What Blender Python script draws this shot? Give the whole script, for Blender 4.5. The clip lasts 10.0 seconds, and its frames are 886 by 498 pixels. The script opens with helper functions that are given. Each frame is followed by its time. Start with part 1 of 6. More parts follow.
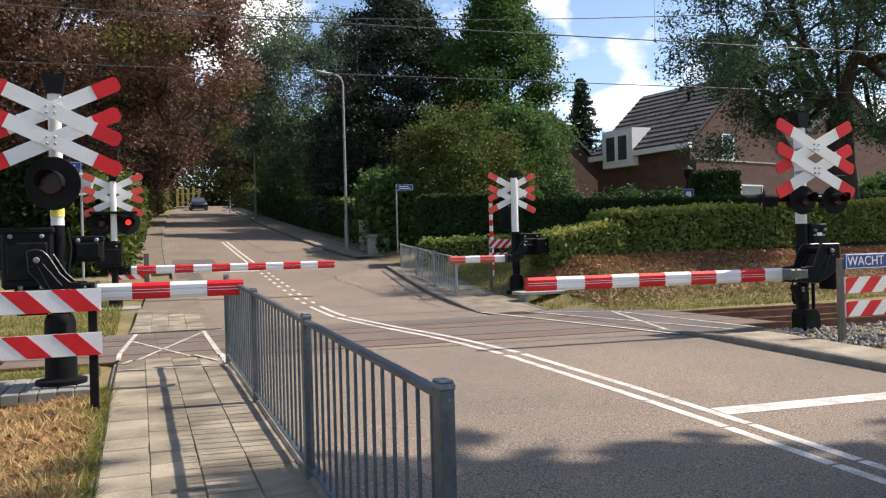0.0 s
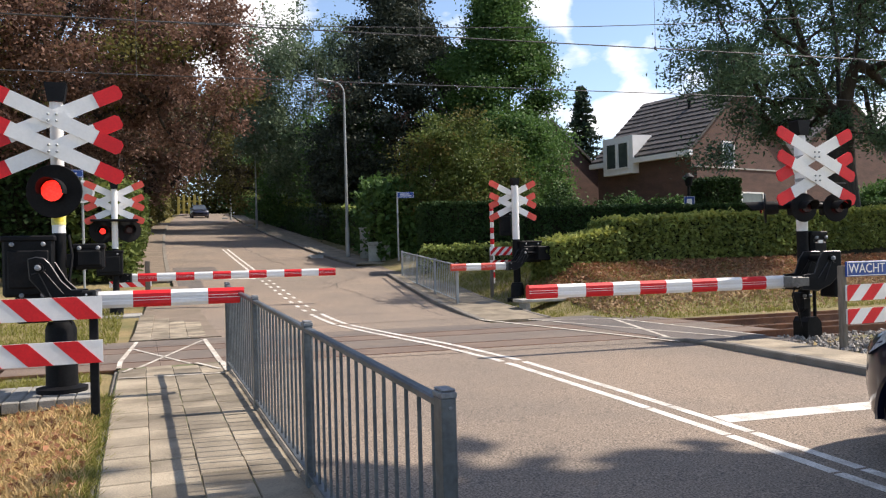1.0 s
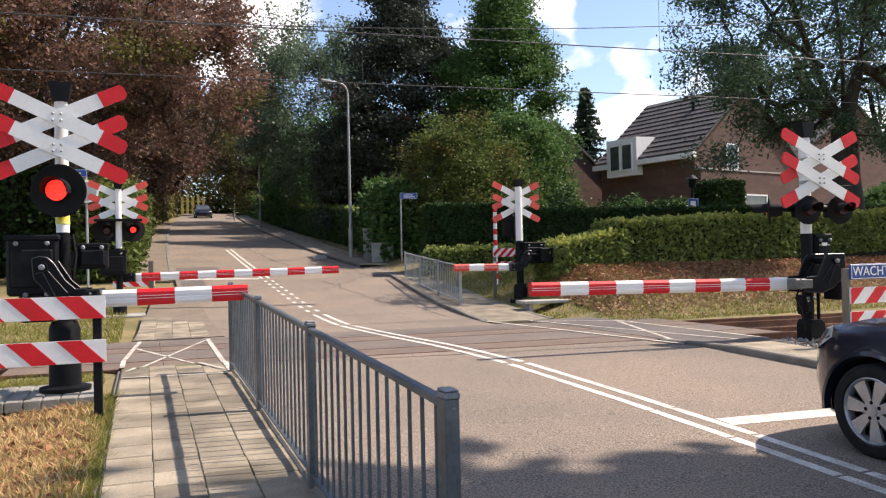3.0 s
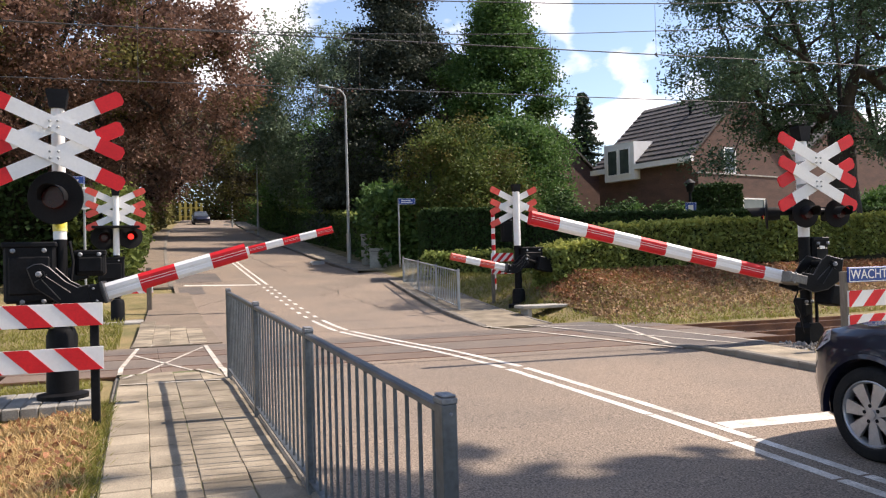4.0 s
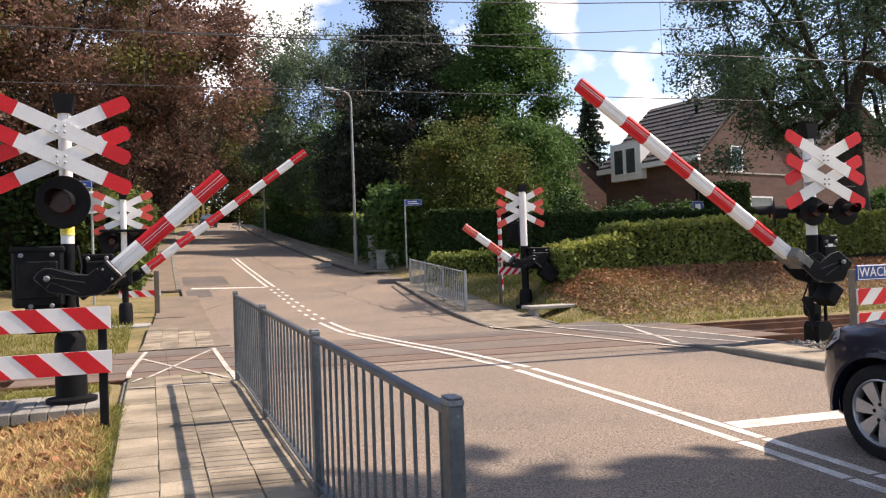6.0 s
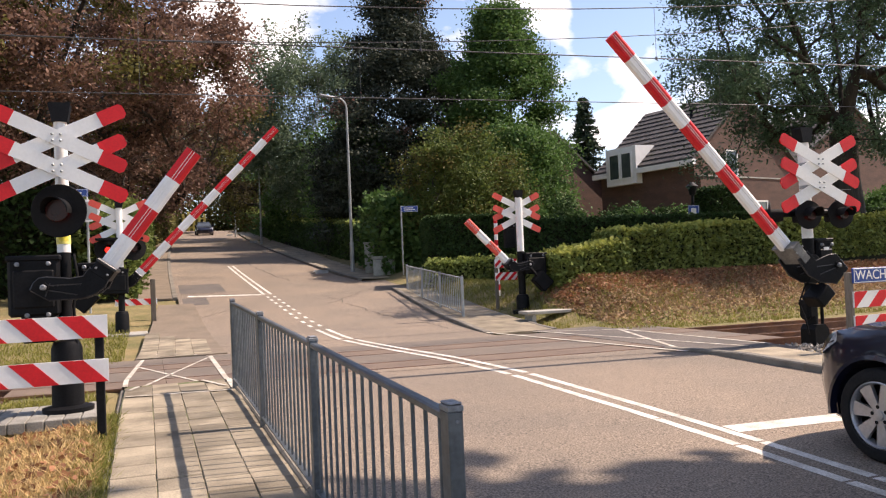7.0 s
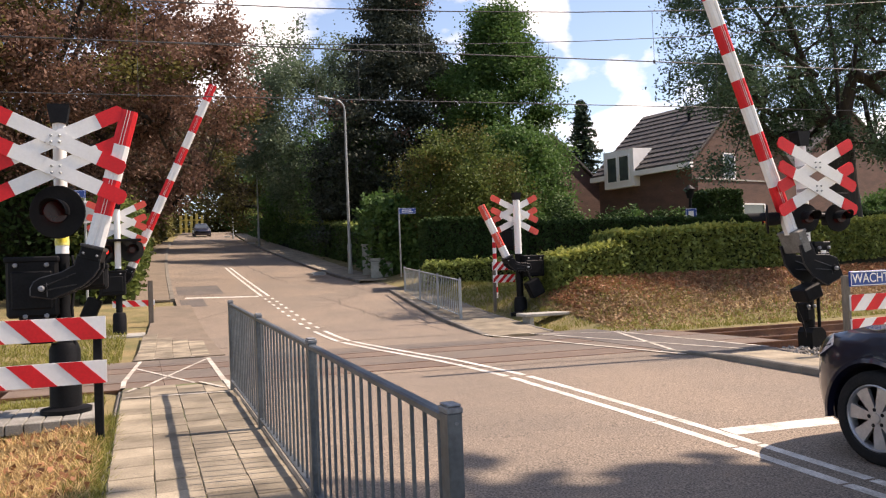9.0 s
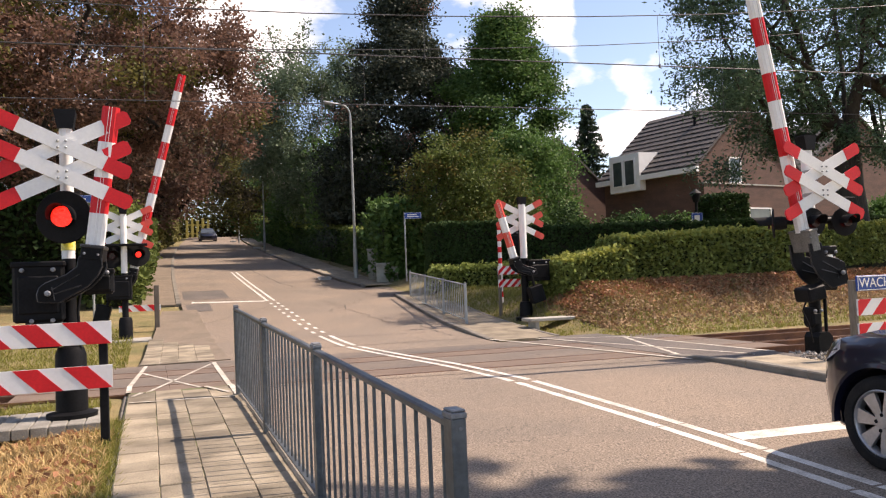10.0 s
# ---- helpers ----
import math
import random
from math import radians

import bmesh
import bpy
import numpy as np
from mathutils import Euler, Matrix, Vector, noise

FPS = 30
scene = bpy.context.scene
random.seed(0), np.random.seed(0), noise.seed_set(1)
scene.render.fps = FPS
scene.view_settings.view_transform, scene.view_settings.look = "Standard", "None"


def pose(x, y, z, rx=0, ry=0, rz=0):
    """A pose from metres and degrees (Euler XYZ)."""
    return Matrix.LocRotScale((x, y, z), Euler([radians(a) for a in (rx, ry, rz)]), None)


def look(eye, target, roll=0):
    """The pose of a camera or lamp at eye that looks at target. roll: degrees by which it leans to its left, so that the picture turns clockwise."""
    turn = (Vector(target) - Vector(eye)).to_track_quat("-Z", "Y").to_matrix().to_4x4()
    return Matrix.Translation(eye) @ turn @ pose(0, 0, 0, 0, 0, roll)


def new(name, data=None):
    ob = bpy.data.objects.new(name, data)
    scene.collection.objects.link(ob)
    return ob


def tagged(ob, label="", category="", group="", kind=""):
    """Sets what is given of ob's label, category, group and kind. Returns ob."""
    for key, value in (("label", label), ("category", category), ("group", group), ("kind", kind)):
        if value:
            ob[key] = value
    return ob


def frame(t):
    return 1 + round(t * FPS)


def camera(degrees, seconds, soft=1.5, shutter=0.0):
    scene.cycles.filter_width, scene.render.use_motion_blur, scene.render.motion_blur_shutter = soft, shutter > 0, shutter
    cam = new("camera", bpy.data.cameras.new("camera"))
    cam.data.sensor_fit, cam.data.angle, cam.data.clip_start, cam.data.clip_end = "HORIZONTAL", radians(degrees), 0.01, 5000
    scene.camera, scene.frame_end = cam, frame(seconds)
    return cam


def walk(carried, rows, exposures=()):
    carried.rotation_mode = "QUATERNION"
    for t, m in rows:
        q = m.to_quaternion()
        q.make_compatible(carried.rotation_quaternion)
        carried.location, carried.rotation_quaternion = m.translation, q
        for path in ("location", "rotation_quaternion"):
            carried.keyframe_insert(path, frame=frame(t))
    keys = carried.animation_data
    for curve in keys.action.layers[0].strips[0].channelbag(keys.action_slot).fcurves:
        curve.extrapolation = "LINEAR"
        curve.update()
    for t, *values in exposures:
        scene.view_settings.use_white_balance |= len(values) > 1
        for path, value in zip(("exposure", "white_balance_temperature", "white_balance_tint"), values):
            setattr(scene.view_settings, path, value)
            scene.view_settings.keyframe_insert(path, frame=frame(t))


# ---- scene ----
cam = camera(58.5, 10.0, 1.2)


def turned(yaw, pitch, roll, dx, dy, dz):
    """Camera pose near the eye point: yaw clockwise from +y, pitch up, roll leaning the picture, and the sway of the holder."""
    return pose(dx, dy, 1.25 + dz) @ pose(0, 0, 0, 0, 0, -yaw) @ pose(0, 0, 0, 90 + pitch) @ pose(0, 0, 0, 0, 0, -roll)


PATH = [
    (0.0, 20.992, -0.030, 1.487, -0.006, 0.001, -0.001),
    (0.5, 20.977, 0.088, 1.562, -0.007, 0.006, -0.001),
    (1.0, 20.947, 0.510, 1.506, -0.008, 0.001, 0.001),
    (1.5, 20.897, 0.632, 1.434, -0.006, 0.007, -0.003),
    (2.0, 20.829, 0.464, 1.304, -0.009, 0.011, -0.001),
    (2.5, 20.728, 0.457, 1.208, -0.010, 0.003, 0.000),
    (4.0, 20.857, 0.974, 1.554, -0.003, 0.006, -0.002),
    (4.5, 20.993, 0.909, 1.656, 0.001, 0.001, -0.002),
    (5.0, 20.847, 0.755, 1.794, 0.000, 0.000, 0.000),
    (5.5, 20.360, 0.956, 1.793, 0.004, 0.009, 0.001),
    (7.0, 20.644, 1.484, 2.432, -0.003, 0.009, -0.001),
    (7.5, 20.761, 2.033, 2.024, -0.005, 0.010, 0.001),
    (8.0, 21.033, 1.987, 2.069, -0.001, 0.019, -0.004),
    (8.5, 21.109, 1.617, 2.221, -0.008, 0.008, -0.002),
    (9.0, 20.825, 1.635, 2.285, -0.014, 0.000, 0.000),
    (9.5, 20.614, 1.951, 2.319, -0.008, 0.003, 0.004),
    (10.0, 20.430, 1.977, 2.311, -0.008, -0.001, 0.001),
]
walk(cam, [(row[0], turned(*row[1:])) for row in PATH], exposures=[(0.0, 0.62, 6800, 14), (1.0, 0.74, 6850, 14), (2.5, 0.83, 6950, 16), (4.5, 0.85, 7130, 18), (7.5, 0.86, 7500, 21), (10.0, 0.86, 7600, 21)])

# ---- world and sun ----
SUN_DIR = Vector((0.77, -0.09, 1.0)).normalized()
world = bpy.data.worlds.new("sky")
scene.world = world
world.use_nodes = True
wn, wl = world.node_tree.nodes, world.node_tree.links
wn.clear()
w_out = wn.new("ShaderNodeOutputWorld")
w_bg = wn.new("ShaderNodeBackground")
w_bg.inputs[1].default_value = 0.128
sky = wn.new("ShaderNodeTexSky")
sky.sky_type = "NISHITA"
sky.sun_disc = False
sky.sun_elevation = math.asin(SUN_DIR.z)
sky.sun_rotation = math.atan2(SUN_DIR.x, SUN_DIR.y)
sky.dust_density, sky.ozone_density = 0.6, 3.0
# fair-weather clouds all round the sky
w_tc = wn.new("ShaderNodeTexCoord")
w_map = wn.new("ShaderNodeMapping")
w_map.inputs["Scale"].default_value = (1.0, 1.0, 2.0)
w_map.inputs["Location"].default_value = (0.35, 0.1, 0.0)
w_no = wn.new("ShaderNodeTexNoise")
w_no.inputs["Scale"].default_value = 4.6
w_no.inputs["Detail"].default_value = 9
w_no.inputs["Roughness"].default_value = 0.55
w_ra = wn.new("ShaderNodeValToRGB")
w_ra.color_ramp.elements[0].position = 0.55
w_ra.color_ramp.elements[1].position = 0.66
w_mix = wn.new("ShaderNodeMixRGB")
w_mix.inputs[2].default_value = (6.6, 6.8, 7.2, 1)
wl.new(w_tc.outputs["Generated"], w_map.inputs[0])
wl.new(w_map.outputs[0], w_no.inputs[0])
# single cumulus heaps over the roofs and beside the copper beech, and the blue between them
CLOUDS = (
    ((0.143, 0.951, 0.274), 7.0, 0.22),
    ((0.489, 0.838, 0.242), 2.6, 0.11),
    ((0.522, 0.818, 0.244), 2.8, 0.12),
    ((0.552, 0.800, 0.235), 2.6, 0.10),
    ((0.527, 0.834, 0.165), 2.4, 0.10),
    ((0.556, 0.813, 0.171), 2.6, 0.10),
    ((0.471, 0.830, 0.298), 2.2, 0.10),
    ((0.526, 0.800, 0.289), 3.4, -0.20),
    ((0.518, 0.830, 0.206), 2.6, -0.16),
    ((0.203, 0.936, 0.289), 2.6, -0.14),
)
w_sum = w_no.outputs["Fac"]
for heading_to, reach_deg, amount in CLOUDS:
    w_dot = wn.new("ShaderNodeVectorMath")
    w_dot.operation = "DOT_PRODUCT"
    w_dot.inputs[1].default_value = Vector(heading_to).normalized()
    w_near = wn.new("ShaderNodeMapRange")
    w_near.inputs[1].default_value, w_near.inputs[2].default_value = math.cos(radians(reach_deg)), math.cos(radians(reach_deg * 0.3))
    w_near.inputs[3].default_value, w_near.inputs[4].default_value = 0.0, amount
    w_add = wn.new("ShaderNodeMath")
    wl.new(w_tc.outputs["Generated"], w_dot.inputs[0])
    wl.new(w_dot.outputs["Value"], w_near.inputs[0])
    wl.new(w_sum, w_add.inputs[0])
    wl.new(w_near.outputs[0], w_add.inputs[1])
    w_sum = w_add.outputs[0]
wl.new(w_sum, w_ra.inputs[0])
wl.new(w_ra.outputs[0], w_mix.inputs[0])
wl.new(sky.outputs[0], w_mix.inputs[1])
wl.new(w_mix.outputs[0], w_bg.inputs[0])
wl.new(w_bg.outputs[0], w_out.inputs[0])
sun_data = bpy.data.lights.new("sun", "SUN")
sun_data.energy, sun_data.angle, sun_data.color = 4.2, radians(0.6), (1.0, 0.94, 0.85)
sun = new("sun", sun_data)
sun.matrix_world = look((40, -3, 60), Vector((40, -3, 60)) - SUN_DIR)


# ---- materials ----
def material(name, base, other=None, rough=0.8, metal=0.0, scale=8.0, fine=90.0, bump=0.15, bump_dist=0.01, var=0.35, island=0.0,
             obj_var=0.0, speck=0.25, coat=0.0, emit=None, strength=0.0, stretch=(1, 1, 1), spec=0.5):
    """A surface with variation at two scales: broad patches from base to other, fine grain, and relief."""
    m = bpy.data.materials.new(name)
    m.use_nodes = True
    n, l = m.node_tree.nodes, m.node_tree.links
    b = n["Principled BSDF"]
    b.inputs["Roughness"].default_value = rough
    b.inputs["Metallic"].default_value = metal
    b.inputs["Specular IOR Level"].default_value = spec
    b.inputs["Coat Weight"].default_value = coat
    b.inputs["Coat Roughness"].default_value = 0.05
    other = other or tuple(c * (1 - var) for c in base)
    geo = n.new("ShaderNodeNewGeometry")
    mp = n.new("ShaderNodeMapping")
    mp.inputs["Scale"].default_value = stretch
    l.new(geo.outputs["Position"], mp.inputs[0])
    big = n.new("ShaderNodeTexNoise")
    big.inputs["Scale"].default_value = scale
    big.inputs["Detail"].default_value = 5
    l.new(mp.outputs[0], big.inputs[0])
    ramp = n.new("ShaderNodeValToRGB")
    ramp.color_ramp.elements[0].position, ramp.color_ramp.elements[1].position = 0.35, 0.65
    ramp.color_ramp.elements[0].color = (*base, 1)
    ramp.color_ramp.elements[1].color = (*other, 1)
    l.new(big.outputs["Fac"], ramp.inputs[0])
    small = n.new("ShaderNodeTexNoise")
    small.inputs["Scale"].default_value = fine
    small.inputs["Detail"].default_value = 3
    l.new(mp.outputs[0], small.inputs[0])
    mr = n.new("ShaderNodeMapRange")
    mr.inputs[1].default_value, mr.inputs[2].default_value = 0.3, 0.7
    mr.inputs[3].default_value, mr.inputs[4].default_value = 1 - speck, 1 + speck
    l.new(small.outputs["Fac"], mr.inputs[0])
    mul = n.new("ShaderNodeVectorMath")
    mul.operation = "SCALE"
    l.new(ramp.outputs[0], mul.inputs[0])
    l.new(mr.outputs[0], mul.inputs["Scale"])
    last = mul
    for amount, src in ((island, "isl"), (obj_var, "obj")):
        if amount:
            if src == "isl":
                out = geo.outputs["Random Per Island"]
            else:
                out = n.new("ShaderNodeObjectInfo").outputs["Random"]
            r2 = n.new("ShaderNodeMapRange")
            r2.inputs[3].default_value, r2.inputs[4].default_value = 1 - amount, 1 + amount
            l.new(out, r2.inputs[0])
            m2 = n.new("ShaderNodeVectorMath")
            m2.operation = "SCALE"
            l.new(last.outputs[0], m2.inputs[0])
            l.new(r2.outputs[0], m2.inputs["Scale"])
            last = m2
    l.new(last.outputs[0], b.inputs["Base Color"])
    if bump:
        bp = n.new("ShaderNodeBump")
        bp.inputs["Strength"].default_value = bump
        bp.inputs["Distance"].default_value = bump_dist
        l.new(small.outputs["Fac"], bp.inputs["Height"])
        l.new(bp.outputs[0], b.inputs["Normal"])
    if emit:
        b.inputs["Emission Color"].default_value = (*emit, 1)
        b.inputs["Emission Strength"].default_value = strength
    return m


def leaf_material(name, base, other, back=0.35):
    """Leaves: two tones by leaf, a little gloss, light coming through."""
    m = bpy.data.materials.new(name)
    m.use_nodes = True
    n, l = m.node_tree.nodes, m.node_tree.links
    b = n["Principled BSDF"]
    b.inputs["Roughness"].default_value = 0.6
    b.inputs["Specular IOR Level"].default_value = 0.18
    geo = n.new("ShaderNodeNewGeometry")
    ramp = n.new("ShaderNodeValToRGB")
    ramp.color_ramp.elements[0].color = (*base, 1)
    ramp.color_ramp.elements[1].color = (*other, 1)
    no = n.new("ShaderNodeTexNoise")
    no.inputs["Scale"].default_value = 0.7
    l.new(geo.outputs["Position"], no.inputs[0])
    add = n.new("ShaderNodeMath")
    add.operation = "MULTIPLY_ADD"
    add.inputs[1].default_value = 0.6
    l.new(geo.outputs["Random Per Island"], add.inputs[0])
    sub = n.new("ShaderNodeMath")
    sub.operation = "MULTIPLY"
    sub.inputs[1].default_value = 0.45
    l.new(no.outputs["Fac"], sub.inputs[0])
    l.new(sub.outputs[0], add.inputs[2])
    l.new(add.outputs[0], ramp.inputs[0])
    l.new(ramp.outputs[0], b.inputs["Base Color"])
    tr = n.new("ShaderNodeBsdfTranslucent")
    l.new(ramp.outputs[0], tr.inputs[0])
    mix = n.new("ShaderNodeMixShader")
    mix.inputs[0].default_value = back
    l.new(b.outputs[0], mix.inputs[1])
    l.new(tr.outputs[0], mix.inputs[2])
    l.new(mix.outputs[0], n["Material Output"].inputs[0])
    return m


M_ASPHALT = material("asphalt", (0.222, 0.171, 0.128), (0.172, 0.138, 0.108), 0.9, scale=0.5, fine=75, speck=0.75, bump=0.35, bump_dist=0.006)
M_ASPHALT_DARK = material("dark_asphalt", (0.092, 0.080, 0.074), (0.128, 0.108, 0.094), 0.9, scale=0.9, fine=75, speck=0.5, bump=0.3, bump_dist=0.006)
M_DECK = material("crossing_rubber", (0.115, 0.096, 0.082), (0.165, 0.130, 0.102), 0.9, scale=0.9, fine=75, speck=0.5, bump=0.3, bump_dist=0.006)
M_CROSSING = material("crossing_panel", (0.125, 0.088, 0.068), (0.168, 0.122, 0.092), 0.9, scale=1.3, fine=60, speck=0.3, bump=0.3)
M_TILE = material("paving_tile", (0.295, 0.248, 0.180), (0.150, 0.124, 0.088), 0.9, scale=2.2, fine=110, speck=0.32, obj_var=0.3, bump=0.35, bump_dist=0.004)
M_JOINT = material("joint_sand", (0.16, 0.14, 0.08), (0.085, 0.11, 0.04), 1.0, scale=9, fine=120, speck=0.4)
M_KERB = material("kerb_concrete", (0.215, 0.192, 0.16), (0.135, 0.12, 0.10), 0.9, scale=3, fine=100, speck=0.3, bump=0.3, obj_var=0.12)
M_CONCRETE = material("concrete", (0.40, 0.385, 0.35), (0.28, 0.265, 0.235), 0.9, scale=3, fine=80, speck=0.2, bump=0.25)
M_PAINT = material("road_paint", (0.68, 0.65, 0.60), (0.42, 0.39, 0.34), 0.7, scale=5, fine=70, speck=0.3, bump=0.2)
M_GROUND = material("ground_soil", (0.24, 0.18, 0.085), (0.13, 0.12, 0.045), 1.0, scale=1.2, fine=45, speck=0.5, bump=0.6, bump_dist=0.03)
M_BALLAST = material("ballast", (0.19, 0.125, 0.082), (0.11, 0.068, 0.045), 0.95, scale=3, fine=25, speck=0.4, island=0.35)
M_RAIL = material("rail_steel", (0.27, 0.135, 0.072), (0.16, 0.085, 0.055), 0.7, metal=0.3, scale=4, fine=60)
M_RAILTOP = material("rail_head", (0.15, 0.085, 0.058), (0.10, 0.055, 0.04), 0.5, metal=0.35, scale=4, fine=60)
M_SLEEPER = material("sleeper", (0.24, 0.20, 0.16), (0.16, 0.12, 0.09), 0.9, scale=5)
M_GALV = material("galvanised_steel", (0.142, 0.160, 0.174), (0.095, 0.11, 0.122), 0.42, metal=0.5, scale=5, fine=40, speck=0.2, bump=0.06)
M_GALV_CAP = material("grey_cap", (0.26, 0.27, 0.29), (0.19, 0.20, 0.21), 0.5, metal=0.4, scale=10, fine=60)
M_POLEGREY = material("pole_grey", (0.40, 0.42, 0.42), (0.31, 0.33, 0.33), 0.5, metal=0.3, scale=3, fine=40, speck=0.1)
M_WHITE = material("white_paint", (0.82, 0.815, 0.80), (0.77, 0.76, 0.74), 0.45, scale=3, fine=40, speck=0.03, bump=0.05)
M_RED = material("red_reflective", (0.70, 0.016, 0.022), (0.60, 0.012, 0.018), 0.5, scale=4, fine=50, speck=0.08, bump=0.03, spec=0.35)
M_REDFACE = material("faded_red", (0.74, 0.085, 0.055), (0.64, 0.065, 0.045), 0.45, scale=4, fine=50, speck=0.08, bump=0.03)
M_BLACK = material("black_paint", (0.0045, 0.005, 0.006), (0.009, 0.009, 0.0105), 0.55, scale=5, fine=50, speck=0.3, bump=0.08, spec=0.14)
M_BLACKEDGE = material("worn_black_steel", (0.020, 0.021, 0.023), (0.045, 0.045, 0.048), 0.38, metal=0.4, scale=9, fine=60, speck=0.3)
M_TROUGH = material("trough_concrete", (0.26, 0.25, 0.225), (0.17, 0.16, 0.14), 0.9, scale=4, fine=80, speck=0.25, bump=0.25, obj_var=0.12)
M_FORK = material("grey_fork", (0.20, 0.195, 0.18), (0.13, 0.125, 0.115), 0.6, metal=0.2, scale=6, fine=50)
M_BLACKM = material("matt_black", (0.005, 0.005, 0.006), (0.009, 0.009, 0.01), 0.7, scale=5, fine=50, spec=0.2)
M_YELLOW = material("yellow_sticker", (0.75, 0.62, 0.03), (0.72, 0.66, 0.25), 0.5, scale=12, fine=40)
M_BLUE = material("blue_enamel", (0.008, 0.062, 0.31), (0.007, 0.05, 0.25), 0.35, scale=4, fine=50, speck=0.06)
M_LENS_RED = material("red_lens", (0.035, 0.003, 0.003), (0.02, 0.002, 0.002), 0.25, scale=9, fine=60, speck=0.1, spec=0.3)
M_LIT = material("lit_red_lamp", (0.9, 0.05, 0.02), (0.75, 0.03, 0.01), 0.3, scale=40, fine=120, emit=(1.0, 0.020, 0.012), strength=1.0)
M_WOOD = material("weathered_post", (0.20, 0.17, 0.135), (0.13, 0.11, 0.09), 0.9, scale=4, fine=50, stretch=(1, 1, 0.15), bump=0.3)
M_BARK = material("bark", (0.05, 0.042, 0.034), (0.028, 0.024, 0.02), 0.95, scale=3, fine=18, stretch=(1, 1, 0.25), bump=0.8, bump_dist=0.03)
M_BIRCH = material("birch_bark", (0.45, 0.43, 0.4), (0.12, 0.11, 0.1), 0.9, scale=4, fine=18, stretch=(1, 1, 3), bump=0.4)
M_BRICK = material("brown_brick", (0.118, 0.064, 0.048), (0.084, 0.048, 0.038), 0.9, scale=1.2, fine=14, stretch=(1, 1, 3), speck=0.25, bump=0.2)
M_ROOF = material("roof_tile", (0.075, 0.066, 0.064), (0.05, 0.045, 0.045), 0.8, scale=2, fine=20, obj_var=0.2, speck=0.2)
M_GLASS = material("window_glass", (0.03, 0.04, 0.05), (0.06, 0.07, 0.08), 0.06, scale=1.0, fine=3, speck=0.1, bump=0.0, spec=0.8)
M_CAR = material("dark_blue_car_paint", (0.008, 0.009, 0.024), (0.007, 0.008, 0.02), 0.32, metal=0.1, coat=0.8, scale=8, fine=300, speck=0.15, bump=0.0, spec=0.35)
M_TYRE = material("tyre_rubber", (0.010, 0.010, 0.011), (0.015, 0.0145, 0.014), 0.85, scale=10, fine=60, spec=0.25)
M_ALLOY = material("alloy", (0.48, 0.48, 0.49), (0.40, 0.40, 0.41), 0.38, metal=0.75, scale=10, fine=60, speck=0.06, bump=0.03)
M_HEADLAMP = material("headlamp_glass", (0.62, 0.64, 0.66), (0.42, 0.43, 0.45), 0.15, metal=0.0, scale=14, fine=40, coat=1.0)
M_WIRE = material("wire_copper", (0.10, 0.10, 0.105), None, 0.6, metal=0.5, scale=4, fine=40)
M_BIN = material("cabinet_green_grey", (0.33, 0.345, 0.31), (0.24, 0.255, 0.225), 0.6, scale=4, fine=40, speck=0.1)
# near black, so the shade inside the hedges is in the colour
M_HEDGE_CORE = material("shaded_hedge_core", (0.012, 0.016, 0.007), (0.022, 0.02, 0.01), 1.0, scale=5, fine=40, speck=0.5)
L_COPPER = leaf_material("copper_beech_leaf", (0.030, 0.020, 0.017), (0.31, 0.180, 0.132), 0.35)
L_COPPER_DARK = leaf_material("dark_beech_leaf", (0.026, 0.026, 0.018), (0.150, 0.120, 0.072), 0.3)
L_DARK = leaf_material("dark_green_leaf", (0.015, 0.023, 0.018), (0.082, 0.098, 0.068), 0.2)
L_OLIVE = leaf_material("olive_leaf", (0.036, 0.046, 0.014), (0.19, 0.165, 0.052))
L_GREEN = leaf_material("green_leaf", (0.024, 0.064, 0.020), (0.120, 0.215, 0.058))
L_BUSH = leaf_material("bush_leaf", (0.030, 0.060, 0.016), (0.165, 0.205, 0.055))
L_BIRCH = leaf_material("birch_leaf", (0.050, 0.082, 0.052), (0.19, 0.25, 0.15))
L_ASH = leaf_material("ash_leaf", (0.022, 0.050, 0.032), (0.115, 0.190, 0.110), 0.35)
L_CONIFER = leaf_material("spruce_leaf", (0.015, 0.034, 0.023), (0.053, 0.080, 0.049), 0.1)
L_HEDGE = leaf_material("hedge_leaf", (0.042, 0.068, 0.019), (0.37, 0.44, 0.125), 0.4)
# paler and yellower leaves for the top of the bank hedge
L_HEDGE_TOP = leaf_material("yellow_hedge_leaf", (0.14, 0.18, 0.03), (0.50, 0.50, 0.14), 0.4)
L_YEW = leaf_material("dark_hedge_leaf", (0.019, 0.042, 0.015), (0.053, 0.095, 0.030), 0.15)
# darker copy of the hedge leaf, with shade put into its colour
L_HEDGE_SHADE = leaf_material("shaded_hedge_leaf", (0.026, 0.055, 0.018), (0.085, 0.150, 0.045), 0.25)
L_DEAD = leaf_material("fallen_leaf", (0.115, 0.052, 0.028), (0.46, 0.215, 0.115), 0.25)
L_STRAW = leaf_material("withered_leaf", (0.120, 0.072, 0.040), (0.42, 0.275, 0.160), 0.25)
L_GRASS = leaf_material("grass_blade", (0.07, 0.12, 0.015), (0.20, 0.23, 0.05), 0.4)
L_DRY = leaf_material("dry_grass", (0.36, 0.24, 0.10), (0.74, 0.54, 0.27), 0.3)
M_DIRT = material("dirt_path", (0.20, 0.155, 0.115), (0.15, 0.12, 0.09), 1.0, scale=1.5, fine=60, speck=0.35, bump=0.3)
M_PAINT_WORN = material("worn_paint", (0.60, 0.56, 0.49), (0.30, 0.26, 0.21), 0.8, scale=5, fine=60, speck=0.3, bump=0.2)
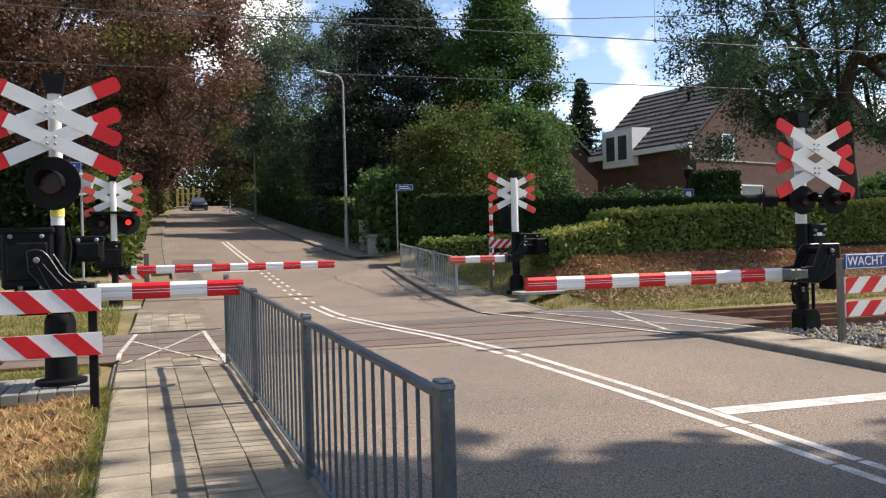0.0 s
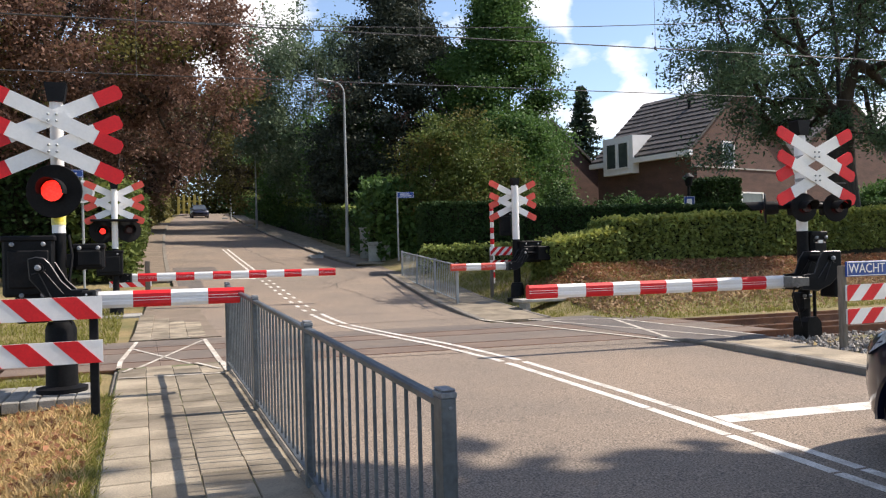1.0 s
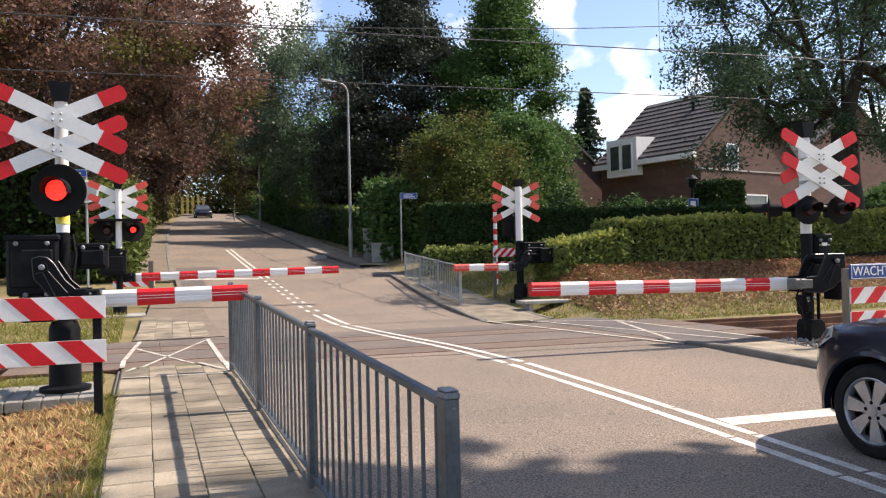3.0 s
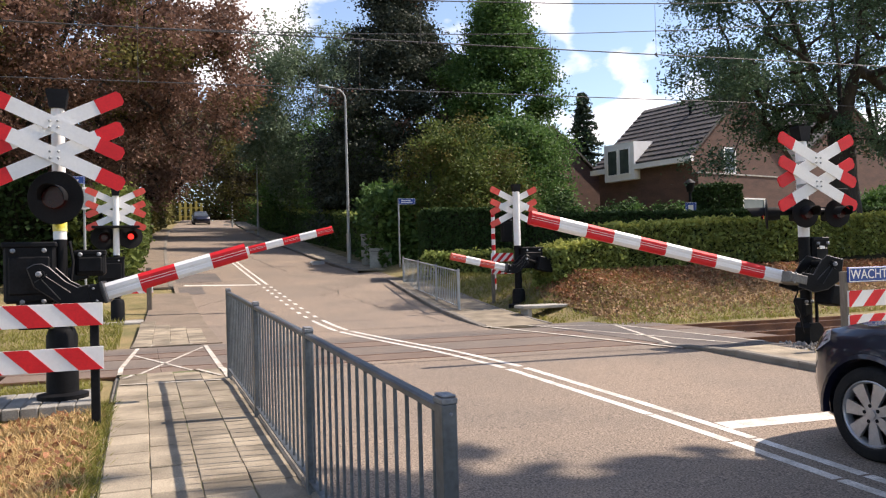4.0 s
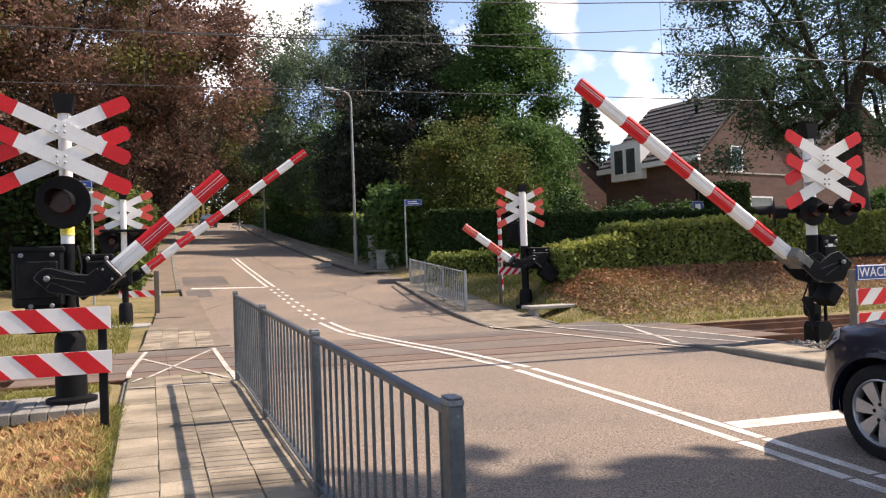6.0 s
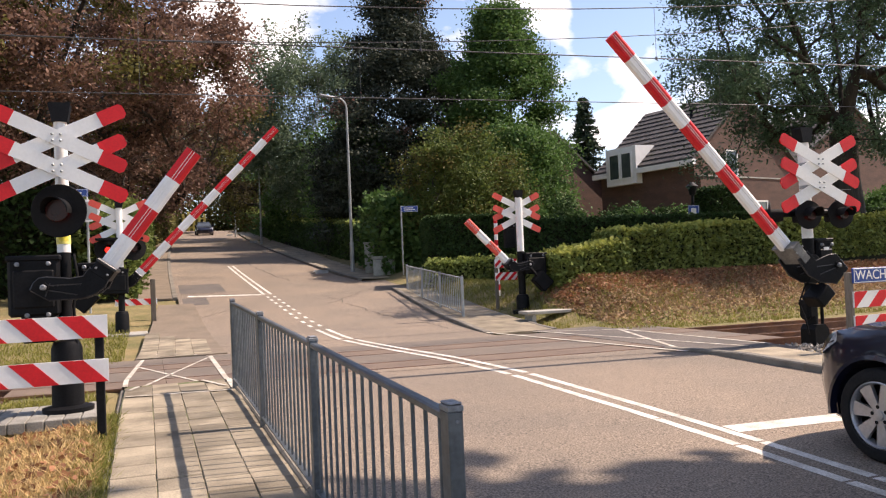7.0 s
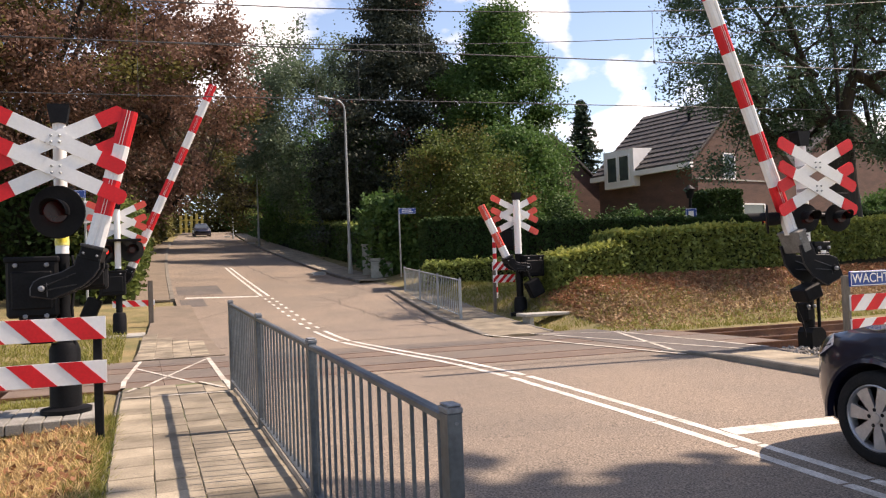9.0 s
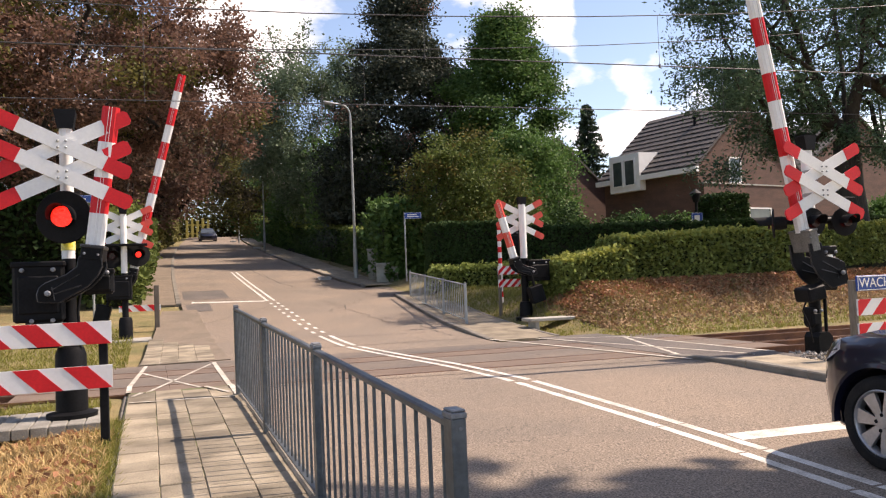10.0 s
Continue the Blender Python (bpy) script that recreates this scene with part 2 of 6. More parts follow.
L_SHOOT = leaf_material("verge_grass", (0.10, 0.13, 0.02), (0.34, 0.30, 0.09), 0.4)
M_YELLOWWOOD = material("yellow_wood", (0.42, 0.34, 0.08), (0.30, 0.25, 0.07), 0.8, scale=2, fine=20)

# the lit lamp shows its grid of small lights
lit_nodes, lit_links = M_LIT.node_tree.nodes, M_LIT.node_tree.links
lit_geo = lit_nodes.new("ShaderNodeNewGeometry")
lit_vor = lit_nodes.new("ShaderNodeTexVoronoi")
lit_vor.inputs["Scale"].default_value = 55
lit_map = lit_nodes.new("ShaderNodeMapRange")
lit_map.inputs[1].default_value, lit_map.inputs[2].default_value = 0.15, 0.65
lit_map.inputs[3].default_value, lit_map.inputs[4].default_value = 1.9, 0.45
lit_links.new(lit_geo.outputs["Position"], lit_vor.inputs["Vector"])
lit_links.new(lit_vor.outputs["Distance"], lit_map.inputs[0])
lit_links.new(lit_map.outputs[0], lit_nodes["Principled BSDF"].inputs["Emission Strength"])
M_STONE = material("pale_stone", (0.33, 0.31, 0.285), (0.22, 0.20, 0.18), 0.95, scale=3, fine=25, speck=0.4, island=0.35)
M_CRACK_SHADOW = material("crack_and_shadow_tar", (0.055, 0.046, 0.04), (0.09, 0.075, 0.062), 0.95, scale=6, fine=60)

L_YEW.node_tree.nodes["Principled BSDF"].inputs["Roughness"].default_value = 0.8
L_YEW.node_tree.nodes["Principled BSDF"].inputs["Specular IOR Level"].default_value = 0.15


# ---- mesh helpers ----
class Shape:
    """Collects vertices, faces and a material slot for each face."""

    def __init__(self):
        self.v, self.f, self.m = [], [], []

    def add(self, verts, faces, slot=0):
        k = len(self.v)
        self.v.extend(tuple(p) for p in verts)
        self.f.extend(tuple(i + k for i in face) for face in faces)
        self.m.extend([slot] * len(faces))
        return self

    def box(self, x0, x1, y0, y1, z0, z1, slot=0, at=None):
        v = [Vector(p) for p in ((x0, y0, z0), (x1, y0, z0), (x1, y1, z0), (x0, y1, z0), (x0, y0, z1), (x1, y0, z1), (x1, y1, z1), (x0, y1, z1))]
        if at is not None:
            v = [at @ p for p in v]
        return self.add(v, [(0, 3, 2, 1), (4, 5, 6, 7), (0, 1, 5, 4), (1, 2, 6, 5), (2, 3, 7, 6), (3, 0, 4, 7)], slot)

    def bevelled(self, x0, x1, y0, y1, z0, z1, c, slot=0, at=None):
        """A box with chamfered edges."""
        bm = bmesh.new()
        bmesh.ops.create_cube(bm, size=1)
        for p in bm.verts:
            p.co = ((x0 + x1) / 2 + p.co.x * (x1 - x0), (y0 + y1) / 2 + p.co.y * (y1 - y0), (z0 + z1) / 2 + p.co.z * (z1 - z0))
        bmesh.ops.bevel(bm, geom=bm.edges[:], offset=c, segments=1, affect="EDGES")
        bm.verts.index_update()
        vs = [at @ p.co if at is not None else p.co.copy() for p in bm.verts]
        self.add(vs, [[q.index for q in f.verts] for f in bm.faces], slot)
        bm.free()
        return self

    def tube(self, points, radii, seg=10, slot=0, caps=True):
        """A tapered tube through points."""
        pts = [Vector(p) for p in points]
        rings = []
        side = None
        for i, p in enumerate(pts):
            d = (pts[min(i + 1, len(pts) - 1)] - pts[max(i - 1, 0)]).normalized()
            if side is None:
                side = d.orthogonal().normalized()
            side = (side - d * side.dot(d)).normalized()
            up = d.cross(side)
            r = radii[i] if not isinstance(radii, (int, float)) else radii
            rings.append([p + side * (r * math.cos(2 * math.pi * j / seg)) + up * (r * math.sin(2 * math.pi * j / seg)) for j in range(seg)])
        faces = []
        for i in range(len(rings) - 1):
            for j in range(seg):
                a, b = i * seg + j, i * seg + (j + 1) % seg
                faces.append((a, b, b + seg, a + seg))
        if caps:
            faces.append(tuple(range(seg - 1, -1, -1)))
            faces.append(tuple((len(rings) - 1) * seg + j for j in range(seg)))
        return self.add([p for r in rings for p in r], faces, slot)

    def prism(self, outline, d0, d1, axis="y", slot=0, at=None):
        """An outline of (u, w) pairs pushed from d0 to d1 along an axis (y: u=x, w=z; z: u=x, w=y; x: u=y, w=z)."""
        def put(u, w, d):
            p = Vector((u, d, w) if axis == "y" else (u, w, d) if axis == "z" else (d, u, w))
            return at @ p if at is not None else p
        n = len(outline)
        v = [put(u, w, d0) for u, w in outline] + [put(u, w, d1) for u, w in outline]
        f = [tuple(range(n)), tuple(range(2 * n - 1, n - 1, -1))]
        f += [(i, i + n, (i + 1) % n + n, (i + 1) % n) for i in range(n)]
        return self.add(v, f, slot)

    def lathe(self, profile, seg=24, slot=0, at=None):
        """A profile of (radius, height) pairs turned about z."""
        v, f = [], []
        for r, h in profile:
            for j in range(seg):
                p = Vector((r * math.cos(2 * math.pi * j / seg), r * math.sin(2 * math.pi * j / seg), h))
                v.append(at @ p if at is not None else p)
        for i in range(len(profile) - 1):
            for j in range(seg):
                a, b = i * seg + j, i * seg + (j + 1) % seg
                f.append((a, b, b + seg, a + seg))
        f.append(tuple(range(seg - 1, -1, -1)))
        f.append(tuple((len(profile) - 1) * seg + j for j in range(seg)))
        return self.add(v, f, slot)

    def mesh(self, name, mats, smooth=None):
        me = bpy.data.meshes.new(name)
        me.from_pydata(self.v, [], self.f)
        for m in mats if isinstance(mats, (list, tuple)) else [mats]:
            me.materials.append(m)
        me.polygons.foreach_set("material_index", self.m)
        bm = bmesh.new()
        bm.from_mesh(me)
        bmesh.ops.recalc_face_normals(bm, faces=bm.faces)
        bm.to_mesh(me)
        bm.free()
        if smooth:
            me.shade_smooth()
            me.set_sharp_from_angle(angle=radians(smooth))
        me.update()
        return me


def part(name, shape, mats, parent=None, label="", smooth=35, m=None):
    """Links a shape as one mesh object under a thing or part."""
    ob = new(name, shape.mesh(name, mats, smooth))
    if parent is not None:
        ob.parent = parent
    if m is not None:
        ob.matrix_basis = m
    if label:
        ob["label"] = label
    return ob


def thing(name, m, label, category, group="", kind=""):
    """An Empty at the base of a thing that parents its parts."""
    ob = new(name)
    ob.empty_display_size = 0.2
    ob.matrix_basis = m
    return tagged(ob, label, category, group, kind)


def quads(name, verts, mats):
    """A mesh of loose quads from an array of shape (n, 4, 3)."""
    n = len(verts)
    me = bpy.data.meshes.new(name)
    me.vertices.add(n * 4)
    me.vertices.foreach_set("co", np.asarray(verts, dtype=np.float32).reshape(-1))
    me.loops.add(n * 4)
    me.loops.foreach_set("vertex_index", np.arange(n * 4, dtype=np.int32))
    me.polygons.add(n)
    me.polygons.foreach_set("loop_start", np.arange(0, n * 4, 4, dtype=np.int32))
    me.materials.append(mats)
    me.update(calc_edges=True)
    return me


def leaf_quads(rng, centres, size, lean=0.6, longer=1.5, spread=0.35):
    """Leaves: pointed diamonds of random turn round the centres."""
    n = len(centres)
    nrm = rng.normal(size=(n, 3)) * spread + rng.normal(size=(n, 3)) * lean
    nrm[:, 2] += 0.7
    nrm /= np.linalg.norm(nrm, axis=1)[:, None]
    a = rng.normal(size=(n, 3))
    a -= nrm * (a * nrm).sum(1)[:, None]
    a /= np.linalg.norm(a, axis=1)[:, None]
    b = np.cross(nrm, a)
    s = size * rng.uniform(0.6, 1.3, n)[:, None]
    a, b = a * s * longer * 0.5, b * s * 0.5
    return np.stack([centres - a, centres + b - a * 0.1, centres + a, centres - b - a * 0.1], 1)


def ramp_z(y):
    """Height of the road along y: up to the tracks, level, then up the hill."""
    if y < 8.5:
        return 0.03 * (y - 8.5)
    if y < 14.0:
        return 0.0
    if y < 20.0:
        return 0.0062 * (y - 14.0) ** 2 * 1.1
    return 0.0062 * 36 * 1.1 + 0.083 * (y - 20.0) if y < 112 else 0.0062 * 36 * 1.1 + 0.083 * 92 + 0.03 * (y - 112)


ROAD_KNOTS = ((-30, 4.3), (3.5, 4.11), (4.8, 4.145), (6.1, 4.15), (7.5, 4.12), (8.9, 4.09), (10.6, 4.01), (12.6, 3.77), (15.0, 3.56))


def road_x(y):
    """Middle of the road."""
    if y < 15:
        return float(np.interp(y, [k[0] for k in ROAD_KNOTS], [k[1] for k in ROAD_KNOTS]))
    return 3.56 + 0.00046 * (y - 15) ** 2


def bank(x, y):
    """Rise of the ground beside the road above the road's own level."""
    h = 0.0
    if x > 8.2 and y > 13.3:
        h += min(1.0, (y - 13.3) / 3.2) * min(1.0, (x - 8.2) / 1.4) * 0.95 * max(0.35, min(1.0, (x - 8.2) / 4 + (19 - y) / 5 + 0.3))
    return h


def ground_z(x, y):
    base = ramp_z(y)
    if x > 8.0 and y > 14:
        k = min(1.0, (x - 8.0) / 4.0)
        base = base * (1 - k) + k * min(base, 0.5 + 0.045 * (y - 14))
    if x < -0.5 and y < 9:
        base -= min(0.12, (-0.5 - x) * 0.1)
    return base + bank(x, y) - 0.03


# ---- ground, road, pavements, tracks ----
def strip(name, left, right, y0, y1, lift, mat, step=0.5, thick=0.0, parent=None):
    """A surface along y between two edges x = left(y), right(y), following the road's height."""
    s = Shape()
    n = max(2, int((y1 - y0) / step) + 1)
    ys = [y0 + (y1 - y0) * i / (n - 1) for i in range(n)]
    v = []
    for y in ys:
        z = ramp_z(y) + (lift(y) if callable(lift) else lift)
        v += [(left(y), y, z), (right(y), y, z)]
    f = [(2 * i, 2 * i + 1, 2 * i + 3, 2 * i + 2) for i in range(n - 1)]
    if thick:
        k = len(v)
        v += [(x, y, z - thick) for x, y, z in v]
        f += [(2 * i + 1, 2 * i + 1 + k, 2 * i + 3 + k, 2 * i + 3) for i in range(n - 1)]
        f += [(2 * i, 2 * i + 2, 2 * i + 2 + k, 2 * i + k) for i in range(n - 1)]
        f += [(0, k, k + 1, 1), (2 * n - 2, 2 * n - 1, 2 * n - 1 + k, 2 * n - 2 + k)]
    s.add(v, f)
    return part(name, s, mat, parent, smooth=None)


def build_ground():
    xs = sorted(set([-400, -200, -100, -60, -40] + [-30 + 2 * i for i in range(12)] + [-7 + 0.5 * i for i in range(75)] + [31 + 3 * i for i in range(14)] + [80, 120, 200, 400]))
    ys = sorted(set([-400, -200, -100, -50, -25, -12] + [-6 + 0.5 * i for i in range(90)] + [40 + 3 * i for i in range(34)] + [150, 200, 300, 450]))
    s = Shape()
    for y in ys:
        for x in xs:
            wob = 0.03 * noise.noise((x * 0.9, y * 0.9, 0)) if not (-0.6 < x < 8.5) else 0.0
            low = 0.06 if -0.45 < x - (road_x(y) - 3.7) < 7.6 else 0.0
            o = y - 11.55 + 0.08 * x
            if -2.0 < o < 1.5 and (x > 8.9 or x < -1.9):
                low = 0.26
            s.v.append((x, y, ground_z(x, y) - low - 0.02 + wob))
    w = len(xs)
    for j in range(len(ys) - 1):
        for i in range(w - 1):
            s.f.append((j * w + i, j * w + i + 1, (j + 1) * w + i + 1, (j + 1) * w + i))
            s.m.append(0)
    return tagged(part("ground", s, M_GROUND, smooth=180), "dry grassy soil rising into a bank beyond the tracks", "ground", kind="structure")


def road_left(y):
    return 0.98 if y < 9 else road_x(y) - 2.72 if y > 17 else 0.98 + (road_x(17) - 2.72 - 0.98) * (y - 9) / 8


def road_right(y):
    if y < 13.5:
        return 6.95
    return max(6.1 + 0.135 * (y - 14.0), 6.1) if y < 26 else road_x(y) + 3.6 + 0.4 * max(0, 1 - (y - 26) / 6)


build_ground()
road = tagged(strip("road", road_left, road_right, -30, 140, -0.02, M_ASPHALT, 0.5), "worn brownish asphalt road crossing the railway", "road", kind="structure")
tagged(strip("road_patch", lambda y: road_x(y) - 2.6, lambda y: road_x(y) - 1.15, 27.0, 30.2, -0.014, M_ASPHALT_DARK), "darker asphalt repair patch", "road patch", kind="structure")
tagged(strip("road_patch", lambda y: road_x(y) - 2.6, lambda y: road_x(y) - 1.9, 23.6, 25.6, -0.014, M_ASPHALT_DARK), "small darker asphalt patch", "road patch", kind="structure")
# side street that joins beyond the crossing
s = Shape()
s.add([(7.0, 25.6, ramp_z(25.6) - 0.012), (30, 23.0, 0.75), (30, 26.0, 0.9), (7.0, 28.6, ramp_z(28.6) - 0.012), (7.6, 28.8, ramp_z(28.8) - 0.012)], [(0, 1, 2, 3)])
tagged(part("side_street", s, M_ASPHALT, smooth=None), "narrow asphalt side street", "road", kind="structure")

SKEW = -0.08


def track_y(x, off=0.0):
    return 11.55 + SKEW * x + off


def skew_box(s, x0, x1, o0, o1, z0, z1, slot=0):
    v = [(x, track_y(x, o), z) for z in (z0, z1) for x, o in ((x0, o0), (x1, o0), (x1, o1), (x0, o1))]
    s.add(v, [(0, 3, 2, 1), (4, 5, 6, 7), (0, 1, 5, 4), (1, 2, 6, 5), (2, 3, 7, 6), (3, 0, 4, 7)], slot)


# crossing panels between and beside the rails
for mat_deck, spans, name_deck in ((M_CROSSING, ((-1.211, -0.589), (0.629, 1.251)), "crossing_deck_outer"), (M_DECK, ((-0.511, 0.551), (1.329, 2.3)), "crossing_deck_inner")):
    s = Shape()
    for o0, o1 in spans:
        x = -1.6
        while x < 8.7:
            skew_box(s, x + 0.002, x + 1.798, o0, o1, -0.2, -0.0172)
            x += 1.8
    tagged(part(name_deck, s, mat_deck, smooth=None), "worn crossing panels between the rails", "crossing deck", kind="structure")
RAIL_OFF = (-1.25, -0.55, 0.59, 1.29)
for o in RAIL_OFF:
    s = Shape()
    skew_box(s, -60, 90, o - 0.065, o + 0.065, -0.16, -0.13)
    skew_box(s, -60, 90, o - 0.01, o + 0.01, -0.13, -0.035)
    skew_box(s, -60, 90, o - 0.035, o + 0.035, -0.035, -0.0165)
    skew_box(s, -60, 90, o - 0.025, o + 0.025, -0.0165, -0.0145, 1)
    tagged(part("rail", s, [M_RAIL, M_RAILTOP], smooth=None), "rusty steel rail running across the road", "rail", "rails of the track", kind="structure")


def scatter_stones(rng, n, x0, x1, o0, o1, z):
    s = Shape()
    for _ in range(n):
        x = rng.uniform(x0, x1)
        c = Vector((x, track_y(x, rng.uniform(o0, o1)), z + rng.uniform(-0.02, 0.02)))
        r = rng.uniform(0.018, 0.045)
        t = Euler([rng.uniform(0, 6) for _ in range(3)]).to_matrix()
        pts = [c + t @ Vector((a * r * rng.uniform(0.7, 1.2), b * r * rng.uniform(0.7, 1.2), d * r * 0.7)) for a, b, d in
               ((1, 0, 0), (-1, 0, 0), (0, 1, 0), (0, -1, 0), (0, 0, 1), (0, 0, -1))]
        s.add(pts, [(0, 2, 4), (2, 1, 4), (1, 3, 4), (3, 0, 4), (2, 0, 5), (1, 2, 5), (3, 1, 5), (0, 3, 5)])
    return s


s = Shape()
skew_box(s, 8.75, 90, -2.2, 1.7, -0.5, -0.16)
skew_box(s, -60, -1.65, -2.2, 1.7, -0.5, -0.10)
tagged(part("track_bed", s, M_BALLAST, smooth=None), "rust-stained stone track bed", "track bed", kind="structure")
for i in range(44):
    x = 9.2 + 0.62 * i if i < 36 else -2.2 - 0.62 * (i - 36)
    s = Shape()
    s.bevelled(-0.13, 0.13, -1.5, 1.5, -0.29, -0.135, 0.02)
    ob = part("sleeper", s, M_SLEEPER, smooth=None, m=pose(x, track_y(x, 0.0), 0, 0, 0, math.degrees(math.atan(SKEW))))
    tagged(ob, "weathered sleeper under the rails", "sleeper", "sleepers of the track", kind="structure")
rng_st = random.Random(4)
tagged(part("ballast_stones", scatter_stones(rng_st, 5200, 8.7, 24, -2.3, 1.6, -0.145), M_BALLAST, smooth=None), "loose grey and rusty ballast stones", "ballast", kind="stuff")
tagged(part("ballast_stones", scatter_stones(rng_st, 2600, 7.8, 14.0, -3.9, -1.95, -0.045), M_STONE, smooth=None), "pale ballast stones beside the barrier", "ballast", kind="stuff")
tagged(part("ballast_stones", scatter_stones(rng_st, 900, -8, -1.2, -1.6, 1.6, -0.08), M_BALLAST, smooth=None), "loose ballast stones in the track", "ballast", kind="stuff")

# road markings


def LIFT(y):
    """Paint lies close on the asphalt, and over the crossing panels between the rails."""
    return -0.0172 if y < 9.4 else -0.0135


def mark(path, width, name="road_marking", label="white painted road line", lift=LIFT, paint=None):
    s = Shape()
    v = []
    for i, (x, y) in enumerate(path):
        a, b = Vector(path[max(i - 1, 0)]), Vector(path[min(i + 1, len(path) - 1)])
        d = (b - a).normalized()
        nx, ny = -d.y * width / 2, d.x * width / 2
        up = lift(y) if callable(lift) else lift
        v += [(x + nx, y + ny, ramp_z(y + ny) + up), (x - nx, y - ny, ramp_z(y - ny) + up)]
    s.add(v, [(2 * i, 2 * i + 1, 2 * i + 3, 2 * i + 2) for i in range(len(path) - 1)])
    return tagged(part(name, s, paint or M_PAINT, smooth=None), label, "road marking", "painted lines of the crossing", kind="structure")


def line_y(x_of, y0, y1, width=0.088, lift=LIFT):
    n = max(2, int((y1 - y0) / 0.5) + 1)
    ys = [y0 + (y1 - y0) * i / (n - 1) for i in range(n)]
    return mark([(x_of(y), y) for y in ys], width, lift=lift)


for off in (-0.11, 0.11):
    y = 14.75
    while y > 0:
        line_y(lambda q: road_x(q) + off, max(y - 0.97 if y < 6.5 else y - 9, -2), y, 0.088, LIFT)
        y -= 1.0 if y < 6.5 else 9.02
    line_y(lambda q: road_x(q) + off, 14.95, 17.2)
    y = 17.8
    while y < 25.0:
        line_y(lambda q: road_x(q) + off, y, y + 0.35)
        y += 0.85
    line_y(lambda q: road_x(q) + off, 25.6, 39.5)
mark([(road_x(5.1) + 0.17, 5.16), (6.9, 4.95)], 0.23, label="white painted stop line")
mark([(road_x(25.6) - 0.2, 25.6), (road_x(25.6) - 2.4, 26.1)], 0.30, label="white painted stop line")

# cracks and tar seams in the asphalt, and one painted barrier shadow
rng_cr = random.Random(21)


def crack_or_shadow(x0, y0, x1, y1, wob, width=0.018):
    n = 14
    pts = [(x0 + (x1 - x0) * k / n + rng_cr.uniform(-wob, wob), y0 + (y1 - y0) * k / n + rng_cr.uniform(-wob, wob)) for k in range(n + 1)]
    ob = mark(pts, width, "road_crack_or_shadow", "dark line on the asphalt: cracks and one painted barrier shadow", -0.0165, M_CRACK_SHADOW)
    return ob


# the first line paints the long barrier arm's shadow on the road
for a in ((1.3, 9.95, 6.9, 9.15, 0.02, 0.03), (1.2, 15.2, 6.3, 14.7, 0.02, 0.04), (1.1, 20.5, 3.2, 23.8, 0.12, 0.03), (5.6, 18.6, 5.2, 24.5, 0.10, 0.03), (4.6, 22.0, 6.6, 25.0, 0.12, 0.03),
          (1.3, 27.5, 2.6, 26.0, 0.08, 0.04), (5.9, 15.6, 6.2, 19.0, 0.06, 0.025), (2.3, 16.0, 2.6, 22.0, 0.08, 0.02), (5.0, 30.0, 4.7, 44.0, 0.15, 0.05)):
    crack_or_shadow(*a)


# ---- pavements ----
def build_kerbs(name, x_of, y0, y1, top, width, label, length=1.0):
    root = thing(name, pose(0, 0, 0), label, "kerb", "kerbs", kind="structure")
    y = y0
    while y < y1 - 0.05:
        b = min(y + length - 0.012, y1)
        s = Shape()
        v = []
        for q in (y, b):
            z = ramp_z(q) + (top(q) if callable(top) else top)
            x = x_of(q)
            v += [(x, q, z - 0.2), (x, q, z - 0.015), (x + 0.015, q, z), (x + width, q, z), (x + width, q, z - 0.2)]
        s.add(v, [(0, 1, 6, 5), (1, 2, 7, 6), (2, 3, 8, 7), (3, 4, 9, 8), (4, 3, 2, 1, 0), (5, 6, 7, 8, 9)])
        part("kerb_stone", s, M_KERB, root, smooth=None)
        y += length
    return root


# strip under the fence and the kerbs beside the road
build_kerbs("kerb_1", lambda y: 0.90, -4, 9.6, 0.03, 0.10, "low concrete kerb under the railing")
build_kerbs("kerb_2", lambda y: 6.93, -2, 9.6, lambda y: 0.065 * min(1, max(0, (9.5 - y) / 1.4)), 0.13, "concrete kerb of the pavement beside the barrier")
build_kerbs("kerb_3", lambda y: road_right(y), 14.2, 25.4, lambda y: 0.06 * min(1, (y - 14.0) / 2.2), 0.13, "concrete kerb of the far pavement")
build_kerbs("kerb_4", lambda y: road_right(y), 29.0, 75, 0.08, 0.15, "concrete kerb along the hill road", 2.0)
build_kerbs("kerb_5", lambda y: road_left(y) - 0.15, 26.0, 75, lambda y: -0.01 + 0.08 * min(1, (y - 26) / 3), 0.15, "concrete kerb along the hill road", 2.0)
build_kerbs("kerb_6", lambda y: road_right(y) + 1.38, 13.9, 25.0, lambda y: 0.05 * min(1, max(0.05, (y - 13.9) / 2.2)), 0.08, "thin concrete edging beside the verge")
build_kerbs("kerb_7", lambda y: -0.33, 1.0, 10.4, -0.028, 0.05, "narrow edging stones beside the dry grass")


def pavement(name, left, right, y0, y1, lift, label, mat=None):
    return tagged(strip(name, left, right, y0, y1, lift, mat or M_TILE, 0.5, 0.05), label, "pavement", kind="structure")


pavement("pavement_far", lambda y: road_right(y) + 0.13, lambda y: road_right(y) + 1.38, 13.9, 25.2, lambda y: -0.015 + 0.06 * min(1, (y - 13.9) / 2.2), "paved footway beside the far railing")
pavement("pavement_hill", lambda y: road_right(y) + 0.15, lambda y: road_right(y) + 1.9, 29.0, 100, 0.07, "paved footway along the hill road")
pavement("pavement_hill_left", lambda y: road_left(y) - 1.15, lambda y: road_left(y) - 0.15, 26.0, 75, lambda y: -0.03 + 0.08 * min(1, (y - 26) / 3), "narrow brick footway at the foot of the hedge", M_DIRT)
